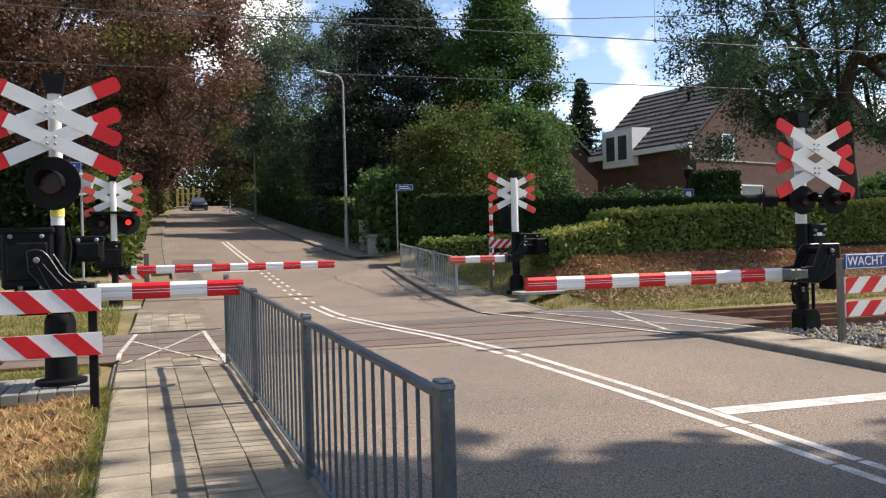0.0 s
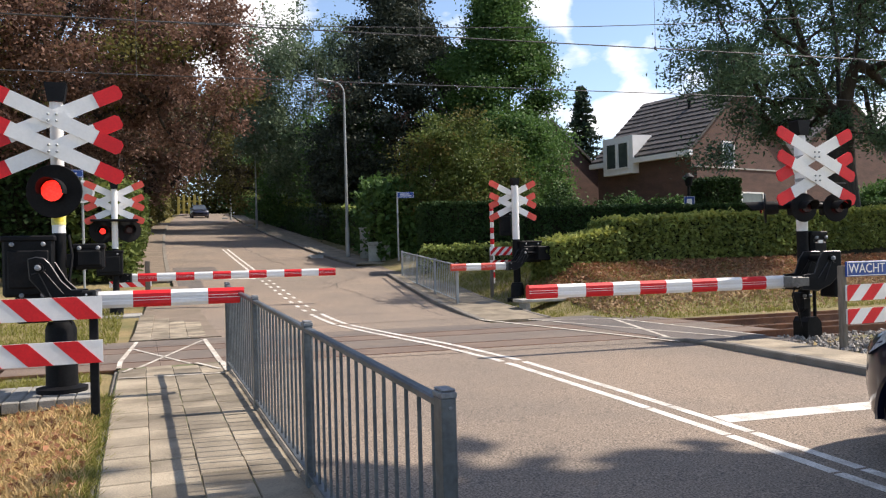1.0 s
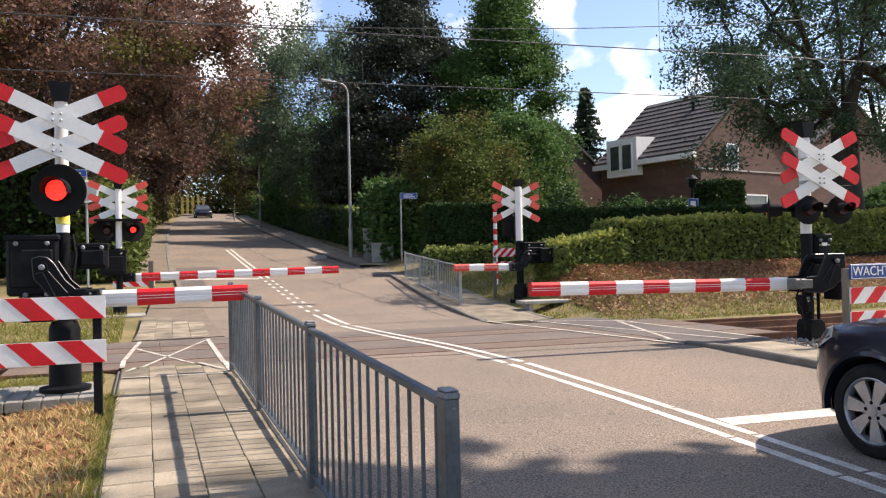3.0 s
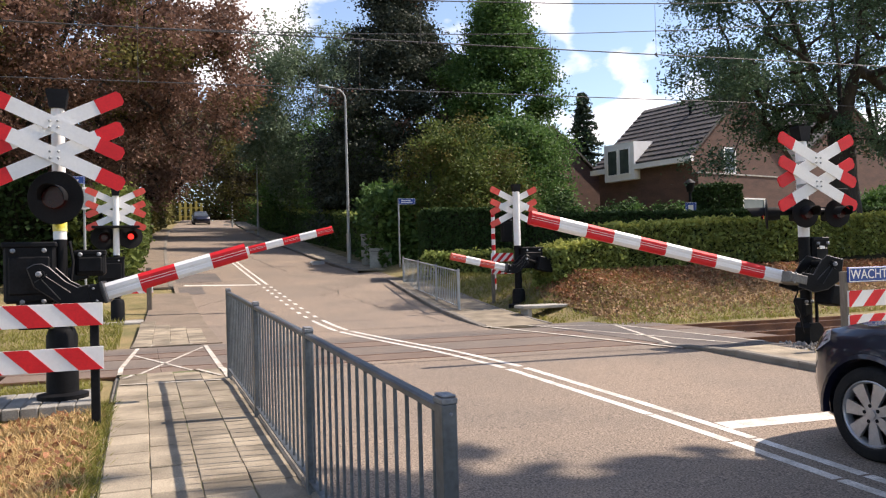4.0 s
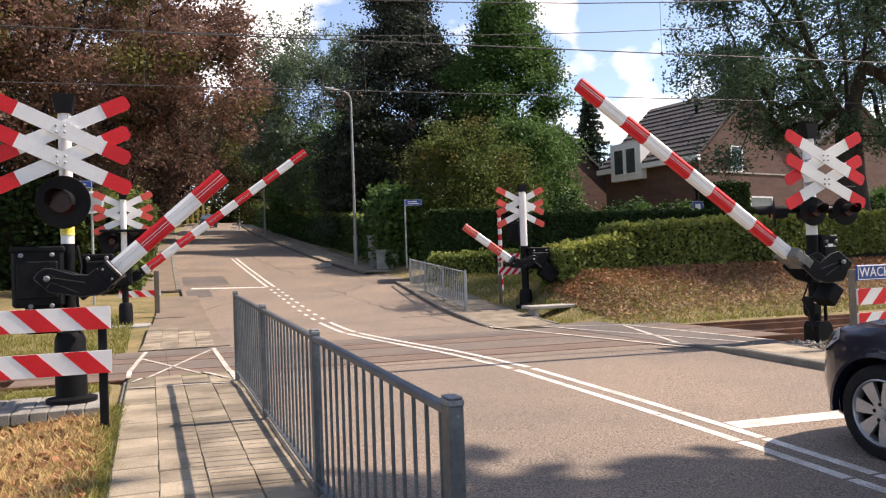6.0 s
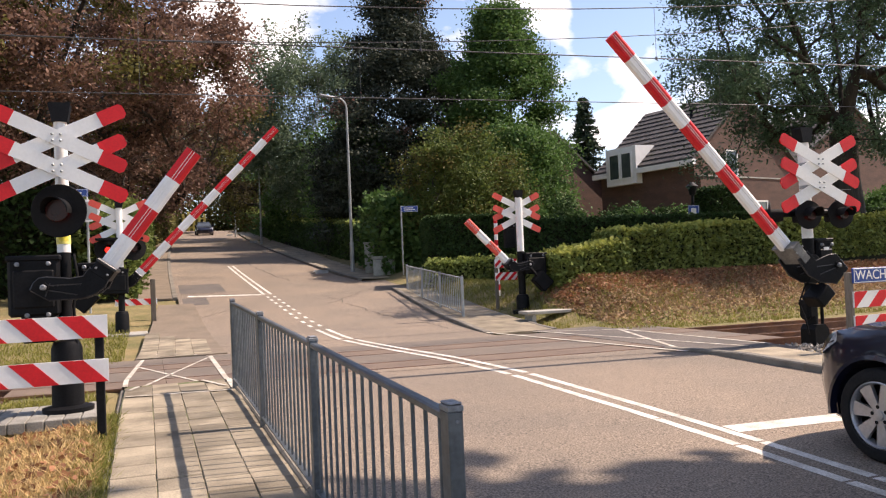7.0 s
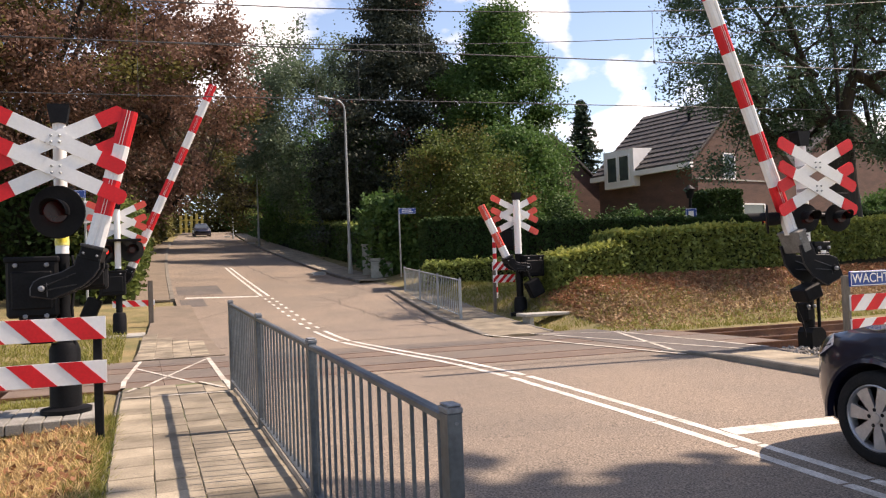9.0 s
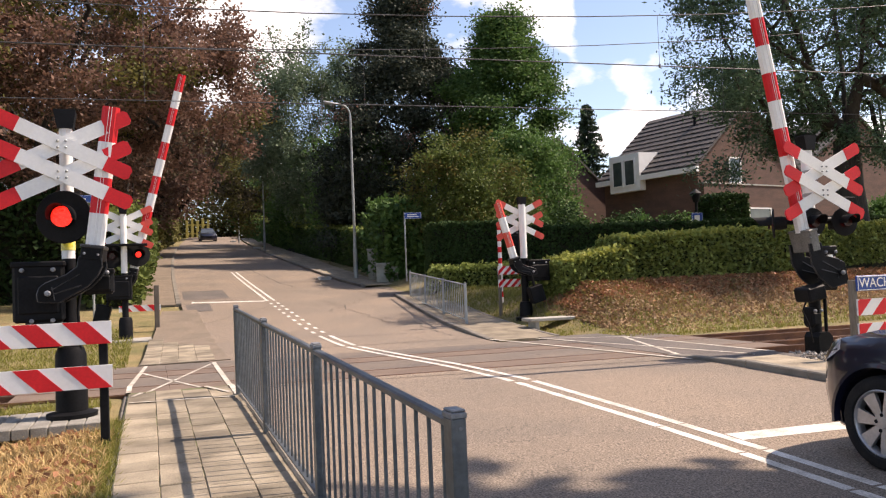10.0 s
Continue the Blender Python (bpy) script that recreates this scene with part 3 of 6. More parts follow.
pavement("pavement_near_right", lambda y: 7.06, lambda y: 7.75, -2, 8.3, 0.052, "concrete footway beside the barrier")
pavement("pavement_crossing_right", lambda y: 7.06, lambda y: 8.35, 8.3, 13.8, -0.012, "asphalt footway over the tracks", M_ASPHALT_DARK)
pavement("pavement_left_far", lambda y: -0.2 + 0.05 * (y - 14), lambda y: 1.25, 13.9, 24.0, -0.003, "worn footway beyond the tracks", M_DIRT)
pavement("footway_bed", lambda y: -0.28, lambda y: 0.93, -3, 10.3, -0.003, "sandy joints under the paving slabs", M_JOINT)


def build_slabs():
    """Paving slabs of the footway, each a piece of its own."""
    root = thing("footway", pose(0, 0, 0), "grey concrete paving slabs of the footway beside the railing", "footway", kind="structure")
    rng = random.Random(11)
    kinds = []
    for k in range(5):
        s = Shape()
        c, h = 0.005, 0.1476
        j = lambda: rng.uniform(-0.003, 0.003)
        lo = [(-h + j(), -h + j(), -0.04), (h + j(), -h + j(), -0.04), (h + j(), h + j(), -0.04), (-h + j(), h + j(), -0.04)]
        mid = [(x, y, -0.008) for x, y, _ in lo]
        top = [(x * (1 - c / h), y * (1 - c / h), 0) for x, y, _ in lo]
        s.add(lo + mid + top, [(0, 1, 5, 4), (1, 2, 6, 5), (2, 3, 7, 6), (3, 0, 4, 7), (4, 5, 9, 8), (5, 6, 10, 9), (6, 7, 11, 10), (7, 4, 8, 11), (8, 9, 10, 11)])
        kinds.append(s.mesh("slab", M_TILE))
    for i in range(4):
        y = -2.7
        while y < 10.1:
            q = y + 0.15 * (i % 2)
            ob = new("slab", rng.choice(kinds))
            ob.parent = root
            tilt = rng.uniform(-0.5, 0.5)
            sag = -0.012 * math.sin(q * 1.7 + i) if rng.random() < 0.6 else 0.0
            ob.matrix_basis = pose(-0.125 + 0.297 * i, q, ramp_z(q) + 0.006 + sag * 0.5, 1.7 + tilt, rng.uniform(-0.6, 0.6), rng.uniform(-0.7, 0.7))
            y += 0.300
    # the worn paving goes on beyond the tracks
    for i in range(4):
        y = 14.05 + 0.15 * (i % 2)
        while y < 18.3 - 0.5 * i:
            ob = new("slab", rng.choice(kinds))
            ob.parent = root
            ob.matrix_basis = pose(-0.03 + 0.298 * i + 0.03 * (y - 14), y, ramp_z(y) + 0.006, math.degrees(0.0136 * (y - 14)) + rng.uniform(-0.4, 0.4), rng.uniform(-0.5, 0.5), -1.7 + rng.uniform(-0.7, 0.7))
            y += 0.300


build_slabs()
# painted zigzag over the footway at the tracks
for path, w in (([(-0.25, 9.31), (0.86, 9.13)], 0.07), ([(-0.15, 12.7), (0.83, 9.52)], 0.055), ([(0.89, 13.37), (-0.22, 9.82)], 0.055),
                ([(-0.28, 10.2), (-0.28, 11.1), (-0.09, 13.77)], 0.07), ([(0.9, 9.3), (0.91, 10.03), (0.95, 13.6)], 0.08), ([(0.0, 14.6), (0.75, 13.9)], 0.08), ([(0.0, 13.9), (0.7, 14.7)], 0.08),
                ([(6.93, 13.7), (7.9, 9.0)], 0.08), ([(6.15, 14.3), (6.9, 9.0)], 0.10), ([(8.3, 12.9), (7.05, 9.4)], 0.08), ([(7.1, 13.4), (8.35, 12.7)], 0.07), ([(8.3, 12.9), (8.35, 9.0)], 0.08)):
    pts = []
    for p, q in zip(path, path[1:]):
        n = max(2, int(math.hypot(q[0] - p[0], q[1] - p[1]) / 0.15))
        pts += [(p[0] + (q[0] - p[0]) * k / n, p[1] + (q[1] - p[1]) * k / n) for k in range(n)]
    mark(pts + [path[-1]], w * 0.85, lift=(lambda y: 0.017 if y < 10.25 else -0.010 if y < 13.8 else 0.002) if path[0][0] < 3 else -0.006, label="white painted warning line on the footway", paint=M_PAINT_WORN)


# ---- railings ----
def build_fence(name, origin, heading, posts, height, label, bars=15, post_w=0.052, post_d=0.080, slope=0.0, bar=0.0085, steel=None):
    """A railing along its own y axis: upright posts with caps, thin top and bottom rail, round bars. height: to the top of the caps."""
    root = thing(name, pose(*origin, 0, 0, heading), label, "railing", "railings")
    zz = lambda q: slope * q
    for p in posts:
        s = Shape()
        h, g = post_w / 2, post_d / 2
        s.bevelled(-h, h, p - g, p + g, zz(p) - 0.15, zz(p) + height - 0.028, 0.005)
        post = part("post", s, steel or M_GALV, root, smooth=None)
        c = Shape()
        e = 0.002
        for z0, z1, k in ((height - 0.030, height - 0.010, 0.003), (height - 0.009, height, 0.004)):
            e2 = e if k == 0.003 else -0.001
            c.bevelled(-h - e2, h + e2, p - g - e2, p + g + e2, zz(p) + z0, zz(p) + z1, k)
        part("cap", c, M_GALV_CAP, post, "grey plastic post cap", smooth=None)
        b = Shape()
        b.lathe([(0.006, 0), (0.006, 0.003), (0.003, 0.005)], 10, at=pose(0.004, p - g, zz(p) + height - 0.062, 90, 0, 0))
        part("bolt", b, M_GALV_CAP, post)
    for a, b in zip(posts, posts[1:]):
        s = Shape()
        y0, y1 = a + post_d / 2, b - post_d / 2
        top = [(-0.024, -0.013), (0.024, -0.013), (0.024, 0.007), (0.015, 0.013), (-0.015, 0.013), (-0.024, 0.007)]
        low = [(-0.022, -0.006), (0.022, -0.006), (0.022, 0.006), (-0.022, 0.006)]
        for ring, zc in ((top, height - 0.050), (low, 0.095)):
            n = len(ring)
            v = [(x, y, zz(y) + zc + z) for y in (y0, y1) for x, z in ring]
            s.add(v, [tuple(range(n)), tuple(range(2 * n - 1, n - 1, -1))] + [(i, (i + 1) % n, (i + 1) % n + n, i + n) for i in range(n)])
        panel = part("rail_frame", s, steel or M_GALV, root, smooth=None)
        for i in range(bars):
            y = y0 + (y1 - y0) * (i + 0.5) / bars
            k = Shape()
            k.tube([(0, y, zz(y) + 0.10), (0, y, zz(y) + height - 0.060)], bar, 8)
            part("bar", k, steel or M_GALV, panel)
    return root


build_fence("railing", (0.922, 0, ramp_z(0)), 0.1, [2.44, 4.72, 7.0, 9.28], 1.0, "grey galvanised steel railing between footway and road", slope=0.03)
# the far railing takes the paler pole grey, sunlight put into its colour
build_fence("railing", (6.95, 17.3, ramp_z(17.3) + 0.04), -7.5, [0, 2.35, 4.7, 7.05], 0.97, "galvanised railing along the far footway, in a paler sunlit grey", bars=12, post_w=0.06, post_d=0.06, slope=0.055, bar=0.009, steel=M_POLEGREY)


# ---- level-crossing signals ----
def plank_outline(length, width):
    """Outline of a crossbuck plank: long bar with ends cut square and clipped corners."""
    h, w, c = length / 2, width / 2, 0.03
    return [(-h + c, -w), (h - c, -w), (h, -w + c), (h, w - c), (h - c, w), (-h + c, w), (-h, w - c), (-h, -w + c)]


def add_cross(root, z, width, red, y, tilt=25.5, x=0.0):
    """Two St Andrew's crosses one above the other, in the plane y, on the mast."""
    length, wide = width / math.cos(radians(tilt)) * 0.955, 0.145 * width / 1.3
    for k, zc in enumerate((z, z - 0.30 * width / 1.3)):
        for sgn in (1, -1):
            turn = pose(x, y + 0.012 * sgn, zc, 0, -sgn * tilt, 0)
            s = Shape()
            s.prism(plank_outline(length, wide), -0.005, 0.005, "y", 0, turn)
            plank = part("plank", s, M_WHITE, root, "white aluminium plank with red ends", smooth=None)
            for end in (1, -1):
                e = Shape()
                o = [(end * u, w) for u, w in ((length * 0.315, -wide / 2 - 0.001), (length / 2 - 0.03, -wide / 2 - 0.001), (length / 2 + 0.001, -wide / 2 + 0.03),
                     (length / 2 + 0.001, wide / 2 - 0.03), (length / 2 - 0.03, wide / 2 + 0.001), (length * 0.315, wide / 2 + 0.001))]
                e.prism(o, -0.008, 0.008, "y", 0, turn)
                part("red_end", e, red, plank, "red reflective end", smooth=None)
        for dx, dz in ((-0.035, 0.03), (0.035, 0.03), (-0.035, -0.03), (0.035, -0.03)):
            b = Shape()
            b.lathe([(0.012, -0.03), (0.012, 0.028), (0.006, 0.034)], 8, at=pose(x + dx, y, zc + dz, 90, 0, 0))
            part("bolt", b, M_POLEGREY, root)


LENSES = []


def add_lamp(root, x, y, z, r, face, glass=1.0):
    """A round black warning lamp with backing disc, visor and red lens. face: degrees about z that its front is turned from -y."""
    holder = new("signal_lamp")
    holder.parent = root
    holder.matrix_basis = pose(x, y, z, 0, 0, face)
    holder["label"] = "round black warning lamp with red lens"
    s = Shape()
    at = pose(0, 0, 0, 90, 0, 0)
    s.lathe([(r, -0.02), (r * 1.02, -0.01), (r * 1.0, 0.0), (r * 0.45, 0.012), (r * 0.45, -0.02)], 32, at=at)
    s.lathe([(r * 0.40, -0.16), (r * 0.46, -0.10), (r * 0.46, 0.0)], 24, at=at)
    part("lamp_housing", s, M_BLACKM, holder)
    v = Shape()
    seg, ro = 18, r * 0.44
    pts, fc = [], []
    for i in range(seg + 1):
        a = radians(-15 + 210 * i / seg)
        for rr, dep in ((ro, 0.0), (ro * 1.03, -0.16 - 0.07 * math.sin(a)), (ro * 1.09, -0.16 - 0.07 * math.sin(a)), (ro * 1.08, 0.0)):
            pts.append((rr * math.cos(a), dep, rr * math.sin(a)))
    for i in range(seg):
        for j in range(4):
            fc.append((4 * i + j, 4 * i + (j + 1) % 4, 4 * i + 4 + (j + 1) % 4, 4 * i + 4 + j))
    v.add(pts, fc)
    part("visor", v, M_BLACKM, holder)
    # the turning lamp insert: one face dark red glass, the other lit
    k = Shape()
    rr = r * 0.437 * glass
    k.lathe([(rr * 0.93, 0.014), (rr, 0.011), (rr, 0.003), (rr, 0.0005)], 24, 0, at=pose(0, -0.0, 0, 90, 0, 0))
    k.lathe([(rr, -0.0005), (rr, -0.011), (rr * 0.93, -0.014)], 24, 0, at=pose(0, -0.0, 0, 90, 0, 0))
    k.lathe([(rr * 0.91, -0.0145), (rr * 0.90, -0.0150)], 24, 1, at=pose(0, -0.0, 0, 90, 0, 0))
    lens = part("lens", k, [M_LENS_RED, M_LIT], holder, "red lens", smooth=None, m=pose(0, -0.045, 0))
    LENSES.append(lens)
    return lens


def drive_box(root, x, y, z, sx, sy, sz, name="drive_box", label="black cast barrier drive"):
    s = Shape()
    s.bevelled(x - sx / 2, x + sx / 2, y - sy / 2, y + sy / 2, z - sz / 2, z + sz / 2, 0.025)
    s.bevelled(x - sx * 0.53, x + sx * 0.53, y - sy * 0.53, y + sy * 0.53, z + sz / 2 - 0.04, z + sz / 2 + 0.015, 0.012)
    s.bevelled(x - sx * 0.40, x + sx * 0.40, y - sy / 2 - 0.02, y + sy / 2 + 0.02, z - sz * 0.36, z + sz * 0.28, 0.015)
    box = part(name, s, M_BLACK, root, label)
    for dx in (-0.3, 0.3):
        k = Shape()
        k.lathe([(0.022, 0), (0.022, 0.02), (0.012, 0.028)], 10, at=pose(x + dx * sx, y - sy / 2 - 0.02, z + sz * 0.38, 90, 0, 0))
        part("bolt", k, M_GALV_CAP, box)
    return box


SKEW_DEG = math.degrees(math.atan(SKEW))
# crank plates in the arm's own plane, from the hub at (0, 0) down to the beam
CRANK_LOW = ((-0.085, 0.075), (-0.02, 0.092), (0.04, 0.08), (0.085, 0.035), (0.18, -0.13), (0.265, -0.215), (0.36, -0.215), (0.36, -0.41), (0.29, -0.42), (0.20, -0.39), (0.10, -0.32), (-0.072, -0.10))
CRANK_BEND = ((-0.14, 0.08), (0.105, 0.08), (0.17, 0.0), (0.25, -0.19), (0.42, -0.20), (0.44, -0.37), (0.20, -0.39), (0.02, -0.32), (-0.15, -0.17))


def build_arm(root, pivot, side, length, start, drop, r0, r1, band_len, red, crank=CRANK_LOW, reach=0.155, clamp=None, weight=None):
    """Barrier arm that turns about its pivot, parallel to the track: two flanged crank plates, clamp, counterweight and striped beam. side: +1 or -1 along x."""
    arm = new("barrier_arm")
    arm.parent = root
    arm.matrix_basis = pose(*pivot)
    arm["label"] = "red and white striped barrier arm"
    sd = side
    fit_u, fit_w = (start / 0.455, drop / -0.318) if crank is CRANK_LOW else (1.0, 1.0)
    outline = [(sd * u * fit_u, w * fit_w if w < 0 else w) for u, w in crank]
    for yy in (-reach, reach):
        s = Shape()
        s.prism(outline, yy - 0.010, yy + 0.010, "y")
        plate = part("crank_plate", s, M_BLACK, arm, "black steel crank plate", smooth=None)
        e = Shape()
        e.tube([(u, yy, w) for u, w in outline + outline[:1]], 0.011, 6)
        part("flange", e, M_BLACKEDGE, plate, "worn edge of the crank plate")
        g = Shape()
        for p, q in (((0.03, -0.02), (0.20, -0.24 * fit_w)), ((0.0, -0.05), (0.10, -0.27 * fit_w)), ((-0.06, -0.06), (0.06, -0.02))):
            g.tube([(sd * p[0], yy - 0.012, p[1]), (sd * q[0], yy - 0.012, q[1])], 0.006, 5)
        part("rib", g, M_BLACKEDGE, plate, "stiffening rib")
    s = Shape()
    x0, x1 = sorted((sd * (start - (0.25 if clamp else 0.12)), sd * (start + 0.02)))
    s.bevelled(x0, x1, -reach - 0.015, reach + 0.015, drop - (0.062 if clamp else 0.095), drop + (0.062 if clamp else 0.095), 0.014)
    cl = part("clamp", s, clamp or M_BLACK, arm, "beam clamp", smooth=None)
    k = Shape()
    a0, a1 = sorted((sd * (start - 0.005), sd * (start + 0.028)))
    k.bevelled(a0, a1, -reach - 0.022, reach + 0.022, drop - (0.068 if clamp else 0.103), drop + (0.068 if clamp else 0.103), 0.008)
    part("clamp_collar", k, clamp or M_BLACKEDGE, cl, "collar round the beam", smooth=None)
    for dz in (-0.06, 0.06):
        t = Shape()
        t.lathe([(0.012, 0), (0.012, 0.008), (0.006, 0.012)], 8, at=pose(sd * (start - 0.06), -reach - 0.014, drop + dz, 90, 0, 0))
        part("bolt", t, M_GALV_CAP, cl)
    if weight:
        c = Shape()
        u, w, su, sw = weight
        c.bevelled(min(sd * (u - su), sd * (u + su)), max(sd * (u - su), sd * (u + su)), -reach + 0.03, reach - 0.03, w - sw, w + sw, 0.02)
        c.tube([(0, 0, 0), (sd * u, 0, w)], 0.035, 8)
        part("counterweight", c, M_BLACK, arm, "black counterweight")
    h = Shape()
    h.lathe([(0.045, -reach - 0.035), (0.045, reach + 0.035)], 16, at=pose(0, 0, 0, 90, 0, 0))
    part("hub", h, M_BLACK, arm, "steel pivot hub")
    h = Shape()
    h.lathe([(0.028, 0), (0.028, 0.022), (0.016, 0.03)], 8, at=pose(0, -reach - 0.034, 0, 90, 0, 0))
    part("hub_nut", h, M_GALV_CAP, arm, "bright hub nut")
    b, is_red = length, True
    while b > start + 0.01:
        a = max(b - band_len, start)
        k = Shape()
        rings = []
        for u in (a, b):
            r = r0 + (r1 - r0) * (u - start) / (length - start)
            for yy, zz in ((-0.62, -1), (0.62, -1), (1, -0.6), (1.0, -0.16), (0.88, -0.11), (0.88, 0.11), (1.0, 0.16), (1, 0.6), (0.62, 1), (-0.62, 1), (-1, 0.6), (-1.0, 0.16), (-0.88, 0.11), (-0.88, -0.11), (-1.0, -0.16), (-1, -0.6)):
                rings.append((sd * u, yy * r * 0.7, zz * r + drop))
        n = 16
        f = [(j, (j + 1) % n, (j + 1) % n + n, j + n) for j in range(n)] + [tuple(range(n - 1, -1, -1)), tuple(range(n, 2 * n))]
        k.add(rings, f)
        band = part("band", k, red if is_red else M_WHITE, arm, "red band" if is_red else "white band", smooth=None)
        if is_red:
            g = Shape()
            r = r0 * 0.7
            for zz in (0.16, -0.16):
                g.box(min(sd * a, sd * b), max(sd * a, sd * b), -r - 0.0025, -r + 0.004, zz * r0 + drop - 0.0022, zz * r0 + drop + 0.0022)
            part("seam", g, M_WHITE, band, "thin pale seam", smooth=None)
        b, is_red = a, not is_red
    return arm


def build_mast(root, top, white_from, r=0.06, base_r=0.15, base_h=0.62, cone=0.17):
    s = Shape()
    s.tube([(0, 0, 0.0), (0, 0, white_from)], r, 18)
    mast = part("mast", s, M_BLACK, root, "black lower mast")
    w = Shape()
    w.tube([(0, 0, white_from), (0, 0, top)], r * 0.98, 18)
    part("white_sleeve", w, M_WHITE, mast, "white upper mast")
    b = Shape()
    b.lathe([(base_r * 1.55, -0.1), (base_r * 1.6, 0.03), (base_r, 0.05), (base_r * 0.97, base_h - 0.07), (base_r * 0.8, base_h), (r, base_h + 0.01)], 24)
    part("base", b, M_BLACK, mast, "black round cast base")
    c = Shape()
    c.prism([(-0.07, 0), (0.07, 0), (0.10, cone), (0.095, cone + 0.015), (-0.095, cone + 0.015), (-0.10, cone)], -0.08, 0.08, "y")
    part("bell", c, M_BLACK, mast, "black warning bell on top", smooth=None, m=pose(0, 0, top - 0.01))
    return mast


ARMS = {}
SIG = dict(category="crossing signal", group="level crossing signals")


def signal_one():
    root = tagged(new("barrier_signal"), "black barrier drive with white mast, crossbucks and large red lamp", **SIG)
    root.matrix_basis = pose(-0.74, 8.5, 0.05)
    mast = build_mast(root, 2.80, 1.52, 0.062, 0.145, 0.66)
    add_cross(root, 2.575, 1.235, M_RED, -0.40)
    for zz in (2.575, 2.29):
        st = Shape()
        st.bevelled(-0.03, 0.03, -0.385, -0.05, zz - 0.02, zz + 0.02, 0.005)
        part("cross_bracket", st, M_POLEGREY, root, "steel bracket behind the crossbucks", smooth=None)
    y = Shape()
    y.tube([(0, 0, 1.60), (0, 0, 1.72)], 0.065, 18)
    part("sticker", y, M_YELLOW, mast, "yellow sticker band")
    drive_box(root, -0.25, 0.02, 1.20, 0.44, 0.42, 0.56)
    drive_box(root, 0.26, 0.12, 1.28, 0.28, 0.24, 0.24, "junction_box", "black junction box")
    drive_box(root, -0.22, -0.02, 0.82, 0.30, 0.30, 0.30, "motor_box", "black motor box")
    add_lamp(root, -0.02, -0.16, 1.915, 0.25, -12)
    k = Shape()
    k.tube([(0.09, -0.07, 1.5), (0.12, -0.1, 1.3), (0.08, -0.1, 1.0), (0.10, -0.05, 0.5)], 0.014, 8)
    part("cable", k, M_BLACKM, root, "black cable")
    ARMS["one"] = build_arm(root, (-0.122, -0.30, 1.19), 1, 1.815, 0.455, -0.32, 0.080, 0.076, 0.3425, M_RED)
    return root


def signal_two():
    root = tagged(new("barrier_signal"), "barrier beyond the tracks with white mast, crossbucks and two lamps", **SIG)
    root.matrix_basis = pose(-0.53, 19.3, 0.06)
    build_mast(root, 2.90, 1.55, 0.07, 0.15, 0.55)
    add_cross(root, 2.75, 1.30, M_REDFACE, 0.11)
    for dx, dz in ((-0.27, 0.0), (0.29, 0.02)):
        add_lamp(root, dx, 0.10, 1.95 + dz, 0.27, 14, glass=0.62)
    k = Shape()
    k.bevelled(-0.5, 0.5, -0.24, 0.05, 2.16, 2.21, 0.01)
    part("lamp_hood", k, M_BLACK, root, "black hood over the lamps", smooth=None)
    drive_box(root, -0.12, 0.05, 1.22, 0.55, 0.42, 0.55)
    s = Shape()
    s.bevelled(-0.35, 0.55, -0.4, 0.4, -0.25, 0.06, 0.03)
    part("foot_block", s, M_CONCRETE, root, "grey concrete foot")
    ARMS["two"] = build_arm(root, (-0.23, 0.30, 1.18), 1, 5.25, 0.55, -0.303, 0.096, 0.088, 0.414, M_RED, weight=(-0.62, 0.12, 0.24, 0.16))
    return root


